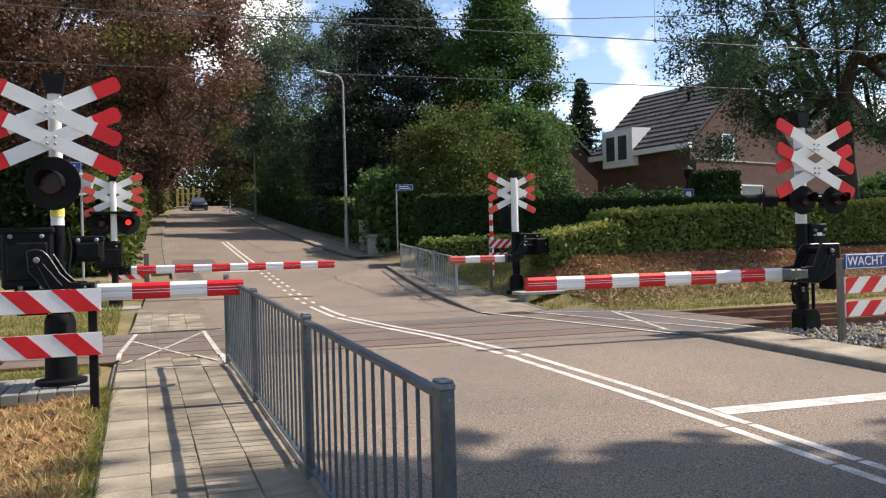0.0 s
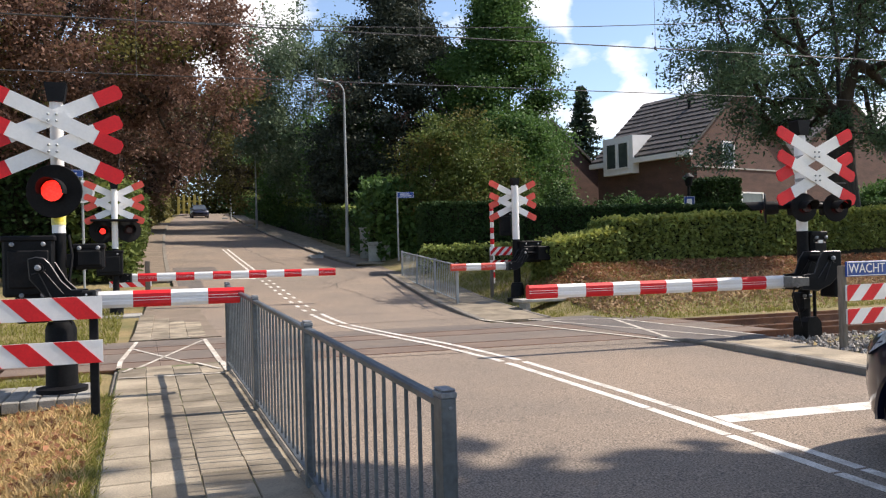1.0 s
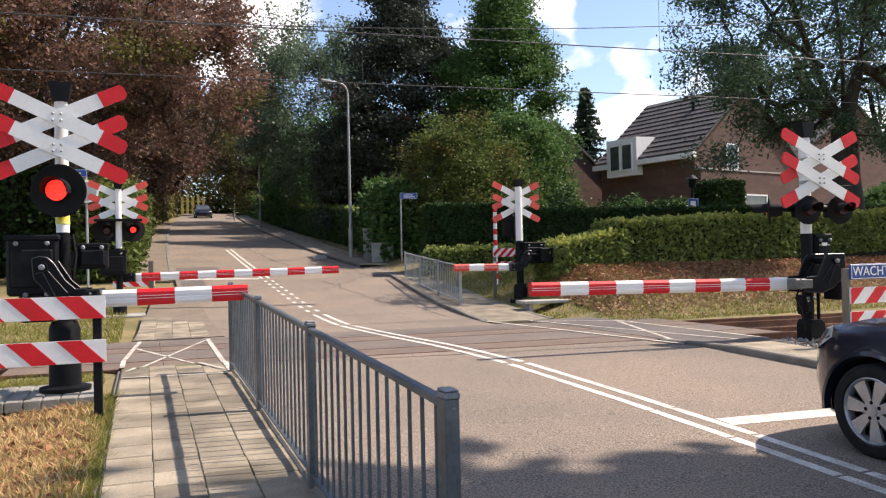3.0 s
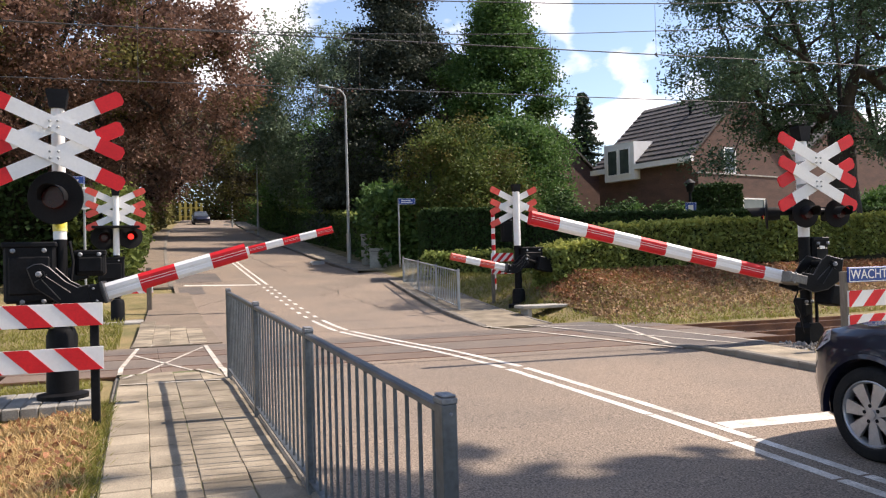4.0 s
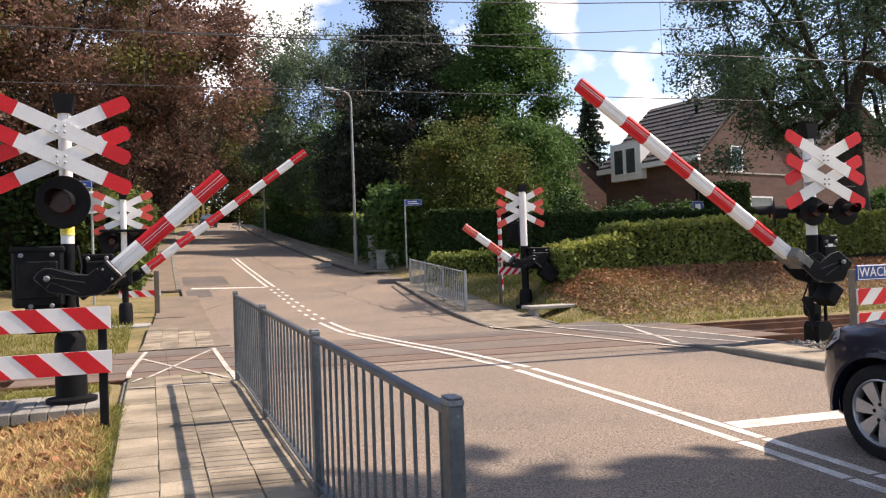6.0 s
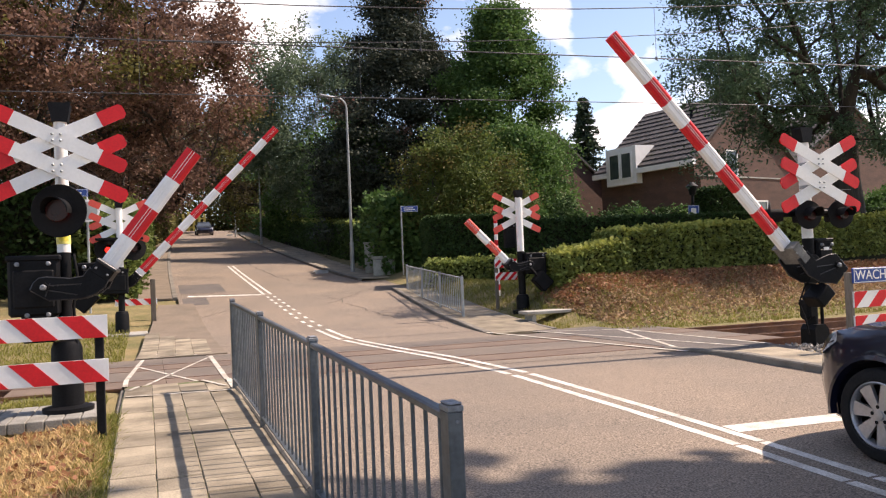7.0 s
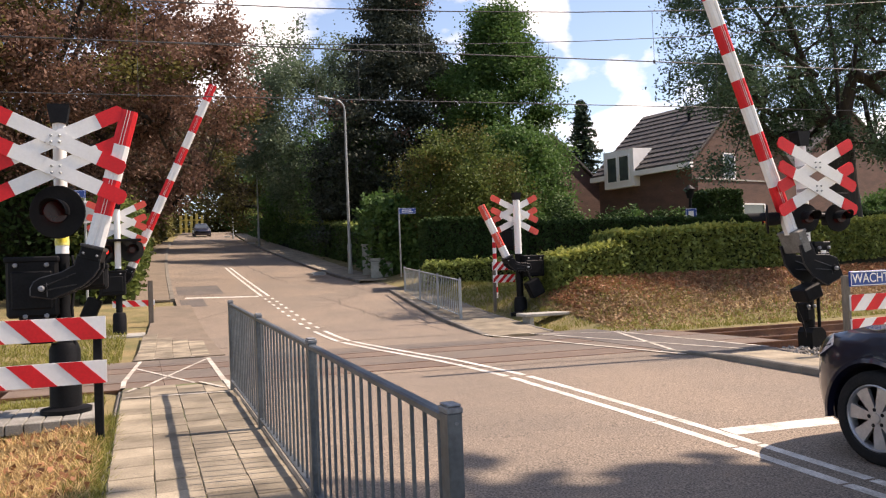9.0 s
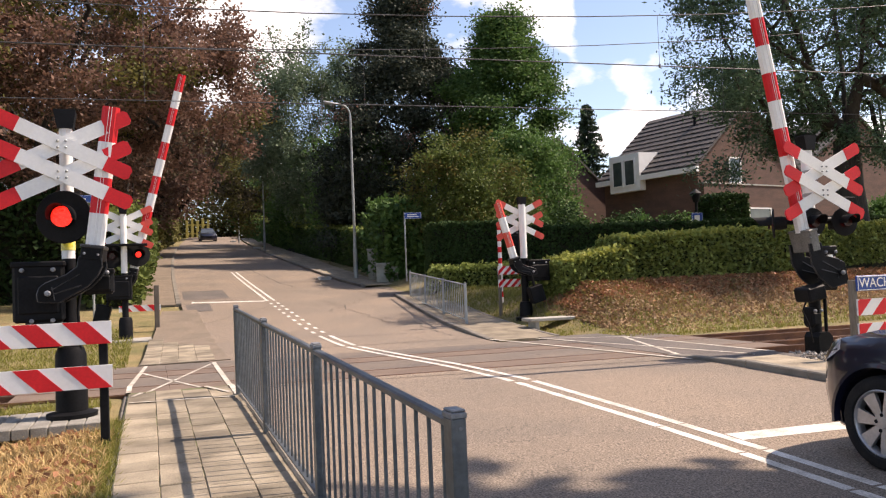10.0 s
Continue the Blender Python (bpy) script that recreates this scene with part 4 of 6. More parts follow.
def signal_three():
    root = tagged(new("barrier_signal"), "long barrier with white mast, crossbucks and three hooded lamps", **SIG)
    root.matrix_basis = pose(8.94, 8.826, -0.116) @ Matrix.Scale(1.12, 4)
    build_mast(root, 2.66, 1.42, 0.072, 0.10, 0.28, 0.18)
    add_cross(root, 2.36, 1.27, M_RED, -0.37, x=-0.12)
    for zz in (2.36, 2.07):
        st = Shape()
        st.bevelled(-0.15, 0.03, -0.355, -0.05, zz - 0.02, zz + 0.02, 0.005)
        part("cross_bracket", st, M_POLEGREY, root, "steel bracket behind the crossbucks", smooth=None)
    for dx, dy, fc in ((-0.20, -0.24, -10), (0.33, -0.24, -10), (-0.72, -0.12, -132)):
        add_lamp(root, dx, dy, 1.71, 0.178, fc, glass=0.85)
    for dx in (-0.20, 0.33):
        sk = Shape()
        sk.bevelled(dx - 0.09, dx + 0.09, -0.16, -0.03, 1.62, 1.80, 0.02)
        part("lamp_case", sk, M_BLACKM, root, "black lamp case")
    k = Shape()
    k.tube([(-0.62, -0.06, 1.74), (0.45, -0.1, 1.74)], 0.045, 10)
    k.tube([(0.0, -0.2, 2.02), (0.55, -0.2, 2.02)], 0.012, 8)
    part("lamp_bracket", k, M_BLACK, root)
    box = drive_box(root, 0.22, 0.06, 1.12, 0.27, 0.25, 0.56)
    lb = Shape()
    lb.box(0.17, 0.25, -0.095, -0.083, 1.26, 1.30)
    part("label_plate", lb, M_WHITE, box, "small white label plate", smooth=None)
    drive_box(root, -0.03, 0.02, 0.50, 0.16, 0.15, 0.24, "lower_case", "black lower case")
    pp = Shape()
    pp.tube([(0.13, -0.04, 0.25), (0.13, -0.04, 0.9)], 0.022, 10)
    part("conduit", pp, M_BLACK, root, "black cable conduit")
    b = Shape()
    b.prism([(-0.10, 0.0), (0.15, 0.0), (0.13, 0.26), (0.07, 0.32), (-0.06, 0.32), (-0.10, 0.26)], -0.14, 0.10, "y")
    part("foot_box", b, M_BLACK, root, "black cable box at the foot", smooth=None)
    c = Shape()
    c.tube([(-0.05, -0.1, 0.95), (-0.22, -0.12, 0.8), (-0.30, -0.1, 0.6), (-0.22, -0.1, 0.45), (-0.16, -0.1, 0.2)], 0.010, 8)
    part("cable", c, M_BLACKM, root, "hanging black cable")
    ARMS["three"] = build_arm(root, (0.0, -0.28, 1.07), -1, 3.975, 0.58, -0.278, 0.078, 0.076, 0.3465, M_RED, crank=CRANK_BEND, reach=0.17, clamp=M_FORK, weight=(-0.18, -0.36, 0.09, 0.13))
    return root


def signal_four():
    root = tagged(new("barrier_signal"), "footway barrier with white mast and crossbucks seen from behind", **SIG)
    root.matrix_basis = pose(8.52, 17.3, 0.16)
    build_mast(root, 2.76, 1.45, 0.088, 0.16, 0.4)
    add_cross(root, 2.55, 1.30, M_REDFACE, 0.13)
    drive_box(root, 0.30, 0.0, 1.14, 0.55, 0.45, 0.50)
    drive_box(root, -0.16, 0.25, 1.85, 0.3, 0.12, 0.6, "lamp_back", "black back of the warning lamps")
    ARMS["four"] = build_arm(root, (0.01, -0.30, 1.12), -1, 1.797, 0.42, -0.302, 0.086, 0.082, 0.3625, M_REDFACE, weight=(-0.55, -0.02, 0.20, 0.17))
    return root


signal_one(), signal_two(), signal_three(), signal_four()


# ---- striped boards ----
def build_board(m, width, tilt_dir, post_at, label, rows=((0.60, 0.79), (0.97, 1.16)), sign=False, stripes=4, mat_post=None):
    root = thing("barrier_board", m, label, "barrier board", "striped boards")
    for r, (z0, z1) in enumerate(rows):
        s = Shape()
        s.box(0, width, -0.012, 0.012, z0, z1)
        board = part("board", s, M_WHITE, root, "white reflective board with red slanting stripes", smooth=None)
        step = width / stripes
        h = z1 - z0
        for i in range(-1, stripes + 1):
            a = i * step + (0.49 * step if tilt_dir < 0 else 0.57 * step)
            lo0, lo1 = a - 0.0, a + step * 0.5
            hi0, hi1 = lo0 + tilt_dir * h, lo1 + tilt_dir * h
            poly = [(lo0, z0), (lo1, z0), (hi1, z1), (hi0, z1)]
            # clip to the board
            def clip(pts, lim, keep_above):
                out = []
                for p, q in zip(pts, pts[1:] + pts[:1]):
                    pin = p[0] >= lim if keep_above else p[0] <= lim
                    qin = q[0] >= lim if keep_above else q[0] <= lim
                    if pin:
                        out.append(p)
                    if pin != qin:
                        k = (lim - p[0]) / (q[0] - p[0])
                        out.append((lim, p[1] + k * (q[1] - p[1])))
                return out
            poly = clip(poly, 0.003, True)
            poly = clip(poly, width - 0.003, False) if poly else poly
            if len(poly) > 2:
                e = Shape()
                e.prism(poly, -0.0155, -0.0125, "y")
                part("stripe", e, M_RED, board, "red stripe", smooth=None)
    for px in post_at:
        s = Shape()
        s.bevelled(px - 0.035, px + 0.035, 0.014, 0.10, -0.3, rows[-1][1] + (0.24 if sign else 0.0), 0.008)
        part("post", s, mat_post or M_BLACK, root, smooth=None)
    return root


build_board(pose(-1.82, 7.3, 0.0, 0, 0, 0), 1.50, -1, (1.43, 0.05), "red and white striped boards on a black post beside the footway", stripes=4, rows=((0.43, 0.62), (0.80, 0.99)))
board_r = build_board(pose(8.17, 7.4, 0.0, 0, 0, 0), 1.6, 1, (-0.0, 1.5), "red and white striped boards on wooden posts beside the track", sign=True, rows=((0.27, 0.46), (0.56, 0.76)), mat_post=M_WOOD, stripes=4)
build_board(pose(8.36, 18.5, 0.45, 0, 0, 0), 0.62, 1, (0.06,), "small red and white striped boards on a wooden post", rows=((0.46, 0.66), (0.78, 1.0)), mat_post=M_WOOD, stripes=3)
build_board(pose(-0.75, 21.6, 0.25, 0, 0, 0), 1.0, -1, (0.9,), "small red and white striped boards beyond the tracks", rows=((0.42, 0.58),), mat_post=M_WOOD, stripes=3)


def build_sign(m, w, h, text, label, size, post=None, extra=None):
    root = thing("sign", m, label, "sign")
    s = Shape()
    s.bevelled(-0.01, w, -0.012, 0.012, 0, h, 0.006)
    part("plate", s, M_BLUE, root, "blue enamel plate", smooth=None)
    f = Shape()
    for x0, x1, z0, z1 in ((0.008, w - 0.018, 0.008, 0.016), (0.008, w - 0.018, h - 0.016, h - 0.008), (0.008, 0.016, 0.016, h - 0.016), (w - 0.026, w - 0.018, 0.016, h - 0.016)):
        f.box(x0, x1, -0.0155, -0.0125, z0, z1)
    part("border", f, M_WHITE, root, "white border line", smooth=None)
    if text:
        cu = bpy.data.curves.new("lettering", "FONT")
        cu.body, cu.size, cu.extrude, cu.align_x, cu.align_y = text, size, 0.0015, "LEFT", "CENTER"
        cu.materials.append(M_WHITE)
        t = new("lettering", cu)
        t.parent = root
        t.matrix_basis = pose(0.03, -0.0145, h / 2, 90, 0, 0)
        t["label"] = "white lettering"
    else:
        for x0, x1, z0, z1 in extra:
            b = Shape()
            b.box(x0, x1, -0.0155, -0.0125, z0, z1)
            part("lettering_bar", b, M_WHITE, root, "white bar of lettering", smooth=None)
    if post:
        p = Shape()
        p.tube([(post[0], 0.05, post[1]), (post[0], 0.05, h + 0.02)], 0.03, 12)
        part("post", p, M_POLEGREY, root, "thin grey post")
    return root


build_sign(pose(8.18, 7.4, 0.86), 1.3, 0.19, "WACHT", "blue sign with white lettering above the striped boards", 0.165)
build_sign(pose(8.85, 27.7, 3.42, 0, 0, -14), 0.62, 0.22, "", "blue street-name sign on a thin grey pole", 0.1, post=(0.0, -2.3), extra=((0.1, 0.45, 0.13, 0.16), (0.1, 0.52, 0.06, 0.09)))
build_sign(pose(-2.05, 23.3, 3.62, 0, 0, -4), 0.66, 0.2, "", "blue street-name sign on a thin pole", 0.1, post=(0.62, -2.6), extra=((0.08, 0.5, 0.08, 0.12),))


def build_disc_sign():
    root = thing("round_sign", pose(-1.42, 23.3, 0.60), "round grey traffic sign on a thin pole behind the barrier", "sign")
    s = Shape()
    s.tube([(0, 0, -0.3), (0, 0, 2.95)], 0.03, 10)
    part("post", s, M_POLEGREY, root, "thin grey post")
    d = Shape()
    d.lathe([(0.30, -0.01), (0.305, 0.0), (0.30, 0.01)], 32, at=pose(0, -0.05, 2.63, 90, 0, 0))
    disc = part("disc", d, M_WHITE, root, "white rim", smooth=None)
    e = Shape()
    e.lathe([(0.25, 0.011), (0.25, 0.014)], 32, at=pose(0, -0.05, 2.63, 90, 0, 0))
    part("face", e, M_POLEGREY, disc, "grey face", smooth=None)


build_disc_sign()


# ---- trees and hedges ----
def crown_points(rng, n, c, r, shape, hollow, gap=-0.16):
    """Places of the boughs in a crown: mostly outside, uneven, with gaps."""
    out = []
    while len(out) < n:
        if shape == "round":
            d = rng.normal(size=3)
            d /= np.linalg.norm(d)
            p = d * rng.uniform(hollow, 1.0) ** 0.55
        else:
            h = rng.uniform(-1, 1)
            wid = math.sqrt(max(0, 1 - (h * 0.99) ** 2)) * (0.98 - 0.52 * h)
            a = rng.uniform(0, 2 * math.pi)
            k = rng.uniform(hollow, 1.0) ** 0.55
            p = np.array([math.cos(a) * wid * k, math.sin(a) * wid * k, h])
        k = noise.noise((p[0] * 2.0 + c[0] * 3.1, p[1] * 2.0 + c[1] * 1.7, p[2] * 2.0))
        if k < gap:
            continue
        out.append(np.array(c) + p * (1 + 0.42 * k) * np.array(r))
    return np.array(out)


def branch_mesh(rng, base, fork, boughs, trunk_r, twig):
    """Limbs grown from the trunk to every bough, each from the nearest limb that is already there."""
    nodes = [Vector((0, 0, -0.3)), Vector((0, 0, 0.4)), Vector((fork[0] * 0.5 + rng.normal() * 0.06, fork[1] * 0.5, fork[2] * 0.6)), Vector(fork)]
    parent, load = [-1, 0, 1, 2], [0, 0, 0, 0]
    # leaders that rise into the crown
    lo, hi = boughs.min(0), boughs.max(0)
    for k in range(4):
        a = 2 * math.pi * (k + rng.uniform(0, 0.6)) / 4
        tip = np.array([fork[0], fork[1], 0]) * 0.4 + np.array([(lo[0] + hi[0]) / 2, (lo[1] + hi[1]) / 2, 0]) * 0.6
        tip = tip + np.array([math.cos(a) * (hi[0] - lo[0]) * 0.2, math.sin(a) * (hi[1] - lo[1]) * 0.2, fork[2] + (hi[2] - fork[2]) * rng.uniform(0.5, 0.8)])
        last = 3
        for u in (0.33, 0.66, 1.0):
            q = Vector(fork).lerp(Vector(tip), u) + Vector((rng.normal() * 0.15, rng.normal() * 0.15, 0.25 * math.sin(math.pi * u)))
            nodes.append(q)
            parent.append(last)
            load.append(0)
            last = len(nodes) - 1
    order = np.argsort(np.linalg.norm(boughs - np.array(fork), axis=1))
    for i in order:
        b = Vector(boughs[i])
        arr = np.array([tuple(q) for q in nodes[2:]])
        d = np.linalg.norm(arr - boughs[i], axis=1) + 0.35 * np.maximum(0, arr[:, 2] - boughs[i][2])
        j = int(np.argmin(d)) + 2
        a = nodes[j]
        L = (b - a).length
        mid = a.lerp(b, 0.5) + Vector((rng.normal() * 0.08 * L, rng.normal() * 0.08 * L, 0.10 * L))
        nodes.append(mid)
        parent.append(j)
        load.append(0)
        nodes.append(b)
        parent.append(len(nodes) - 2)
        load.append(1)
    for i in range(len(nodes) - 1, 0, -1):
        if parent[i] >= 0:
            load[parent[i]] += load[i]
    top = max(load[1], 1)
    rad = [max(twig, trunk_r * (max(q, 0.6) / top) ** 0.62) for q in load]
    rad[0] = trunk_r * 1.3
    trunk, limbs = Shape(), Shape()
    trunk.tube(nodes[:4], rad[:4], 12)
    for i in range(4, len(nodes)):
        r = rad[i]
        limbs.tube([nodes[parent[i]], nodes[i]], [min(rad[parent[i]], r * 1.25), r * 0.85], 6 if r > 0.05 else 4, caps=False)
    return trunk, limbs


def build_tree(name, base, fork_h, trunk_r, crown_c, crown_r, mat, label, seed, n=260, per=200, size=0.12, spread=0.5, shape="round", bark=None,
               hollow=0.45, longer=1.5, flat=0.6, category="tree", second=None, share=0.0, gap=-0.16):
    rng = np.random.default_rng(seed)
    root = thing(name, pose(*base), label, category, "trees")
    cc = np.array(crown_c) - np.array(base)
    boughs = crown_points(rng, n, cc, crown_r, shape, hollow, gap)
    fork = (cc[0] * 0.25, cc[1] * 0.25, fork_h)
    trunk, limbs = branch_mesh(rng, base, fork, boughs, trunk_r, 0.012)
    part("trunk", trunk, bark or M_BARK, root)
    part("branchwork", limbs, bark or M_BARK, root, smooth=60)
    sc = rng.uniform(0.55, 1.25, len(boughs))
    reps = np.maximum(8, (per * sc ** 1.5).astype(int))
    pts = np.repeat(boughs, reps, 0) + rng.normal(size=(int(reps.sum()), 3)) * np.repeat(sc, reps)[:, None] * spread * np.array([1, 1, flat])
    if second is not None:
        pick = np.repeat(rng.random(len(boughs)) < share, reps)
        other = new("crown", quads("crown", leaf_quads(rng, pts[pick], size, longer=longer), second))
        other.parent = root
        pts = pts[~pick]
    crown = new("crown", quads("crown", leaf_quads(rng, pts, size, longer=longer), mat))
    crown.parent = root
    return root


def build_spruce(name, base, height, radius, mat, label, seed):
    rng = np.random.default_rng(seed)
    root = thing(name, pose(*base), label, "tree", "trees")
    s = Shape()
    s.tube([(0, 0, -0.3), (0, 0, height)], [0.22, 0.02], 10)
    part("trunk", s, M_BARK, root)
    pts, limbs = [], Shape()
    layers = 30
    for k in range(layers):
        u = k / layers
        z = height * (0.12 + 0.88 * u)
        R = radius * (1 - u) ** 0.9 + 0.12
        for j in range(9 if u < 0.6 else 6):
            a = rng.uniform(0, 2 * math.pi)
            L = R * rng.uniform(0.65, 1.1)
            end = Vector((math.cos(a) * L, math.sin(a) * L, z - 0.18 * L))
            limbs.tube([(0, 0, z), end], [0.03, 0.008], 4, caps=False)
            t = rng.uniform(0.15, 1.05, 64)
            q = np.outer(t, np.array(end) - np.array([0, 0, z])) + np.array([0, 0, z])
            q += rng.normal(size=q.shape) * np.array([0.13, 0.13, 0.09])
            pts.append(q)
    part("branchwork", limbs, M_BARK, root)
    crown = new("crown", quads("crown", leaf_quads(rng, np.concatenate(pts), 0.16, longer=2.2), mat))
    crown.parent = root
    return root


def build_hedge(name, p0, p1, depth, z_base0, z_base1, top0, top1, mat, label, seed, density=900, size=0.07, top_mat=None, rough=0.06):
    """A clipped hedge from p0 to p1: a leafy skin over a solid core, near black for twigs and inner shade."""
    rng = np.random.default_rng(seed)
    root = thing(name, pose(p0[0], p0[1], z_base0), label, "hedge", "hedges")
    a, b = np.array(p0), np.array(p1)
    L = np.linalg.norm(b - a)
    d = (b - a) / L
    nrm = np.array([-d[1], d[0]])
    org = np.array([p0[0], p0[1], z_base0])
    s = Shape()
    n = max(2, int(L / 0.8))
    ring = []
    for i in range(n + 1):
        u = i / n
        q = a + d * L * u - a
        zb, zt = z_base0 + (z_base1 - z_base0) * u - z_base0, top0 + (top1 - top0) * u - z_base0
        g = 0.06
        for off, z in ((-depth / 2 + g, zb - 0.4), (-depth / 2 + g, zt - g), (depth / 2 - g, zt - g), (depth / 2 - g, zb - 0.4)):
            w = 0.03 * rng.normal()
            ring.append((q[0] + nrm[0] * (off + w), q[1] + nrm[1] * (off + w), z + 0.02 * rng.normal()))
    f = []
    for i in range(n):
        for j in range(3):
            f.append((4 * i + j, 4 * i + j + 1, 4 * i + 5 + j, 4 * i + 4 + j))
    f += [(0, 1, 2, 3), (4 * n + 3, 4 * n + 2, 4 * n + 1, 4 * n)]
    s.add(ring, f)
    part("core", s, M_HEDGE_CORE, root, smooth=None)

    def skin(count, where):
        u = rng.uniform(0, 1, count)
        zb, zt = z_base0 + (z_base1 - z_base0) * u, top0 + (top1 - top0) * u
        wob = np.array([noise.noise((x * L * 0.8, seed, 0.0)) for x in u]) * rough * 2.2
        if where == "front":
            off = -depth / 2 + rng.normal(size=count) * rough + wob * 0.5
            z = zb + (zt - zb) * rng.uniform(0, 1.0, count)
        elif where == "back":
            off = depth / 2 + rng.normal(size=count) * rough
            z = zb + (zt - zb) * rng.uniform(0, 1.0, count)
        else:
            off = rng.uniform(-depth / 2 - 0.05, depth / 2, count)
            z = zt + rng.normal(size=count) * rough * 1.2 + wob
        xy = a[None] + d[None] * (L * u)[:, None] + nrm[None] * off[:, None]
        return np.column_stack([xy, z]) - org[None]
    hgt = (top0 + top1 - z_base0 - z_base1) / 2
    sides = np.concatenate([skin(int(L * hgt * density), "front"), skin(int(L * hgt * density * 0.25), "back")])
    ends = []
    for e, sgn in ((a, -1), (b, 1)):
        c = int(depth * hgt * density)
        zb, zt = (z_base0, top0) if sgn < 0 else (z_base1, top1)
        xy = e[None] + nrm[None] * rng.uniform(-depth / 2, depth / 2, c)[:, None] + d[None] * (sgn * np.abs(rng.normal(size=c)) * rough)[:, None]
        ends.append(np.column_stack([xy, rng.uniform(zb, zt, c)]) - org[None])
    pts = np.concatenate([sides] + ends)
    leaves = new("leaves", quads("leaves", leaf_quads(rng, pts, size, longer=1.6), mat))
    leaves.parent = root
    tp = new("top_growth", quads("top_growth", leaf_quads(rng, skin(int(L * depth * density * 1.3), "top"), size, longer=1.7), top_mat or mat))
    tp.parent = root
    return root


build_tree("copper_beech", (-4.5, 31.0, 1.2), 3.4, 0.5, (-3.2, 30.0, 10.2), (6.7, 5.6, 6.3), L_COPPER, "tall copper beech with reddish brown leaves over the road", 3, 520, 290, 0.090, 0.36, hollow=0.3, second=L_OLIVE, share=0.16)
build_tree("beech", (-9.5, 24.0, 0.6), 3, 0.45, (-8.0, 24.0, 8.6), (5.0, 5.0, 6.0), L_OLIVE, "olive and brown leaved beech beside the track", 4, 250, 220, 0.10, 0.40, hollow=0.3, second=L_COPPER, share=0.3)
build_tree("beech", (-6.0, 40.0, 2.0), 3, 0.5, (-3.9, 42.0, 10.6), (6.0, 7.0, 6.6), L_COPPER, "copper beech further up the hill", 5, 240, 190, 0.14, 0.5, second=L_COPPER_DARK, share=0.4)
build_tree("birch", (12.0, 58.0, 4.2), 5, 0.22, (11.6, 57.0, 12.0), (4.4, 4.2, 7.2), L_BIRCH, "slender birch with pale green leaves", 6, 400, 170, 0.14, 0.45, bark=M_BIRCH, flat=1.1)
build_tree("dark_beech", (15.0, 44.5, 2.0), 3, 0.5, (14.4, 43.5, 9.2), (4.6, 4.1, 8.2), L_DARK, "tall dark leaved beech", 7, 640, 270, 0.118, 0.46, shape="egg", hollow=0.25, gap=-0.32, second=L_COPPER, share=0.05)
build_tree("green_tree", (18.3, 39.5, 2.0), 3, 0.4, (18.4, 38.8, 8.2), (3.5, 2.9, 7.6), L_GREEN, "tall fresh green broadleaf tree", 8, 470, 250, 0.112, 0.40, shape="egg", hollow=0.25, gap=-0.28)
build_tree("shrub_tree", (11.9, 29.6, 1.4), 0.9, 0.12, (11.7, 29.4, 4.5), (1.9, 1.7, 2.6), L_BUSH, "yellowish green garden shrub tree", 9, 200, 190, 0.085, 0.32, second=L_OLIVE, share=0.2, gap=-0.10)
build_tree("shrub_tree", (13.4, 30.0, 1.4), 0.8, 0.10, (13.3, 29.9, 3.9), (1.7, 1.5, 2.0), L_BUSH, "lower garden shrub beside the taller one", 16, 150, 170, 0.085, 0.32, second=L_OLIVE, share=0.2, gap=-0.10)
build_tree("shrub_tree", (15.6, 32.0, 1.4), 1.0, 0.14, (15.6, 31.8, 4.4), (2.3, 2.0, 3.1), L_GREEN, "green garden tree behind the hedge", 10, 220, 190, 0.10, 0.30)
build_tree("garden_tree", (30.6, 25.6, 1.2), 1.0, 0.15, (30.6, 25.6, 2.6), (1.8, 1.4, 1.4), L_GREEN, "leafy garden bush beside the neighbouring house", 15, 110, 150, 0.10, 0.30, gap=-0.4)
build_spruce("spruce", (39.3, 65.0, 4.5), 12.6, 3.5, L_CONIFER, "pointed dark spruce behind the houses", 12)
build_tree("ash_tree", (20.8, 18.6, 1.4), 3.6, 0.40, (20.4, 19.3, 9.1), (5.5, 4.7, 5.1), L_ASH, "large ash tree with open crown and dark limbs", 13, 290, 380, 0.064, 0.37, hollow=0.38, longer=2.2, flat=0.75, gap=-0.16)
build_tree("ash_tree", (24.0, 18.0, 1.4), 3.2, 0.3, (24.5, 18.5, 8.4), (3.4, 3.4, 4.6), L_ASH, "second ash stem beside the large tree", 14, 50, 260, 0.064, 0.36, hollow=0.4, longer=2.2)
for i, (x, y, r) in enumerate(((17.5, 26.5, 1.3), (20.3, 27.4, 1.0), (22.8, 28.3, 1.1), (15.2, 27.2, 1.2))):
    build_tree("garden_shrub", (x, y, 1.3), 0.3, 0.05, (x, y, 2.5), (r, r, 1.0), L_YEW, "rounded garden shrub behind the long hedge", 20 + i, 70, 120, 0.09, 0.20, category="shrub", second=L_GREEN, share=0.3)
# growth along the hill road
build_tree("beech", (11.5, 74.0, 5.5), 3, 0.4, (9.0, 75.0, 12.4), (4.4, 6.0, 5.5), L_OLIVE, "roadside beech arching over the hill road", 30, 220, 130, 0.18, 0.6, second=L_COPPER_DARK, share=0.5)
build_tree("beech", (-1.5, 62.0, 3.8), 3, 0.4, (0.2, 62.0, 11.4), (4.0, 6.0, 5.4), L_COPPER, "roadside copper beech on the hill", 31, 230, 140, 0.18, 0.6)
build_tree("beech", (3.0, 104.0, 8.0), 3, 0.4, (4.5, 104.0, 17.2), (8, 6.0, 5.2), L_OLIVE, "dark trees closing over the road at the top of the hill", 36, 220, 110, 0.28, 0.8)
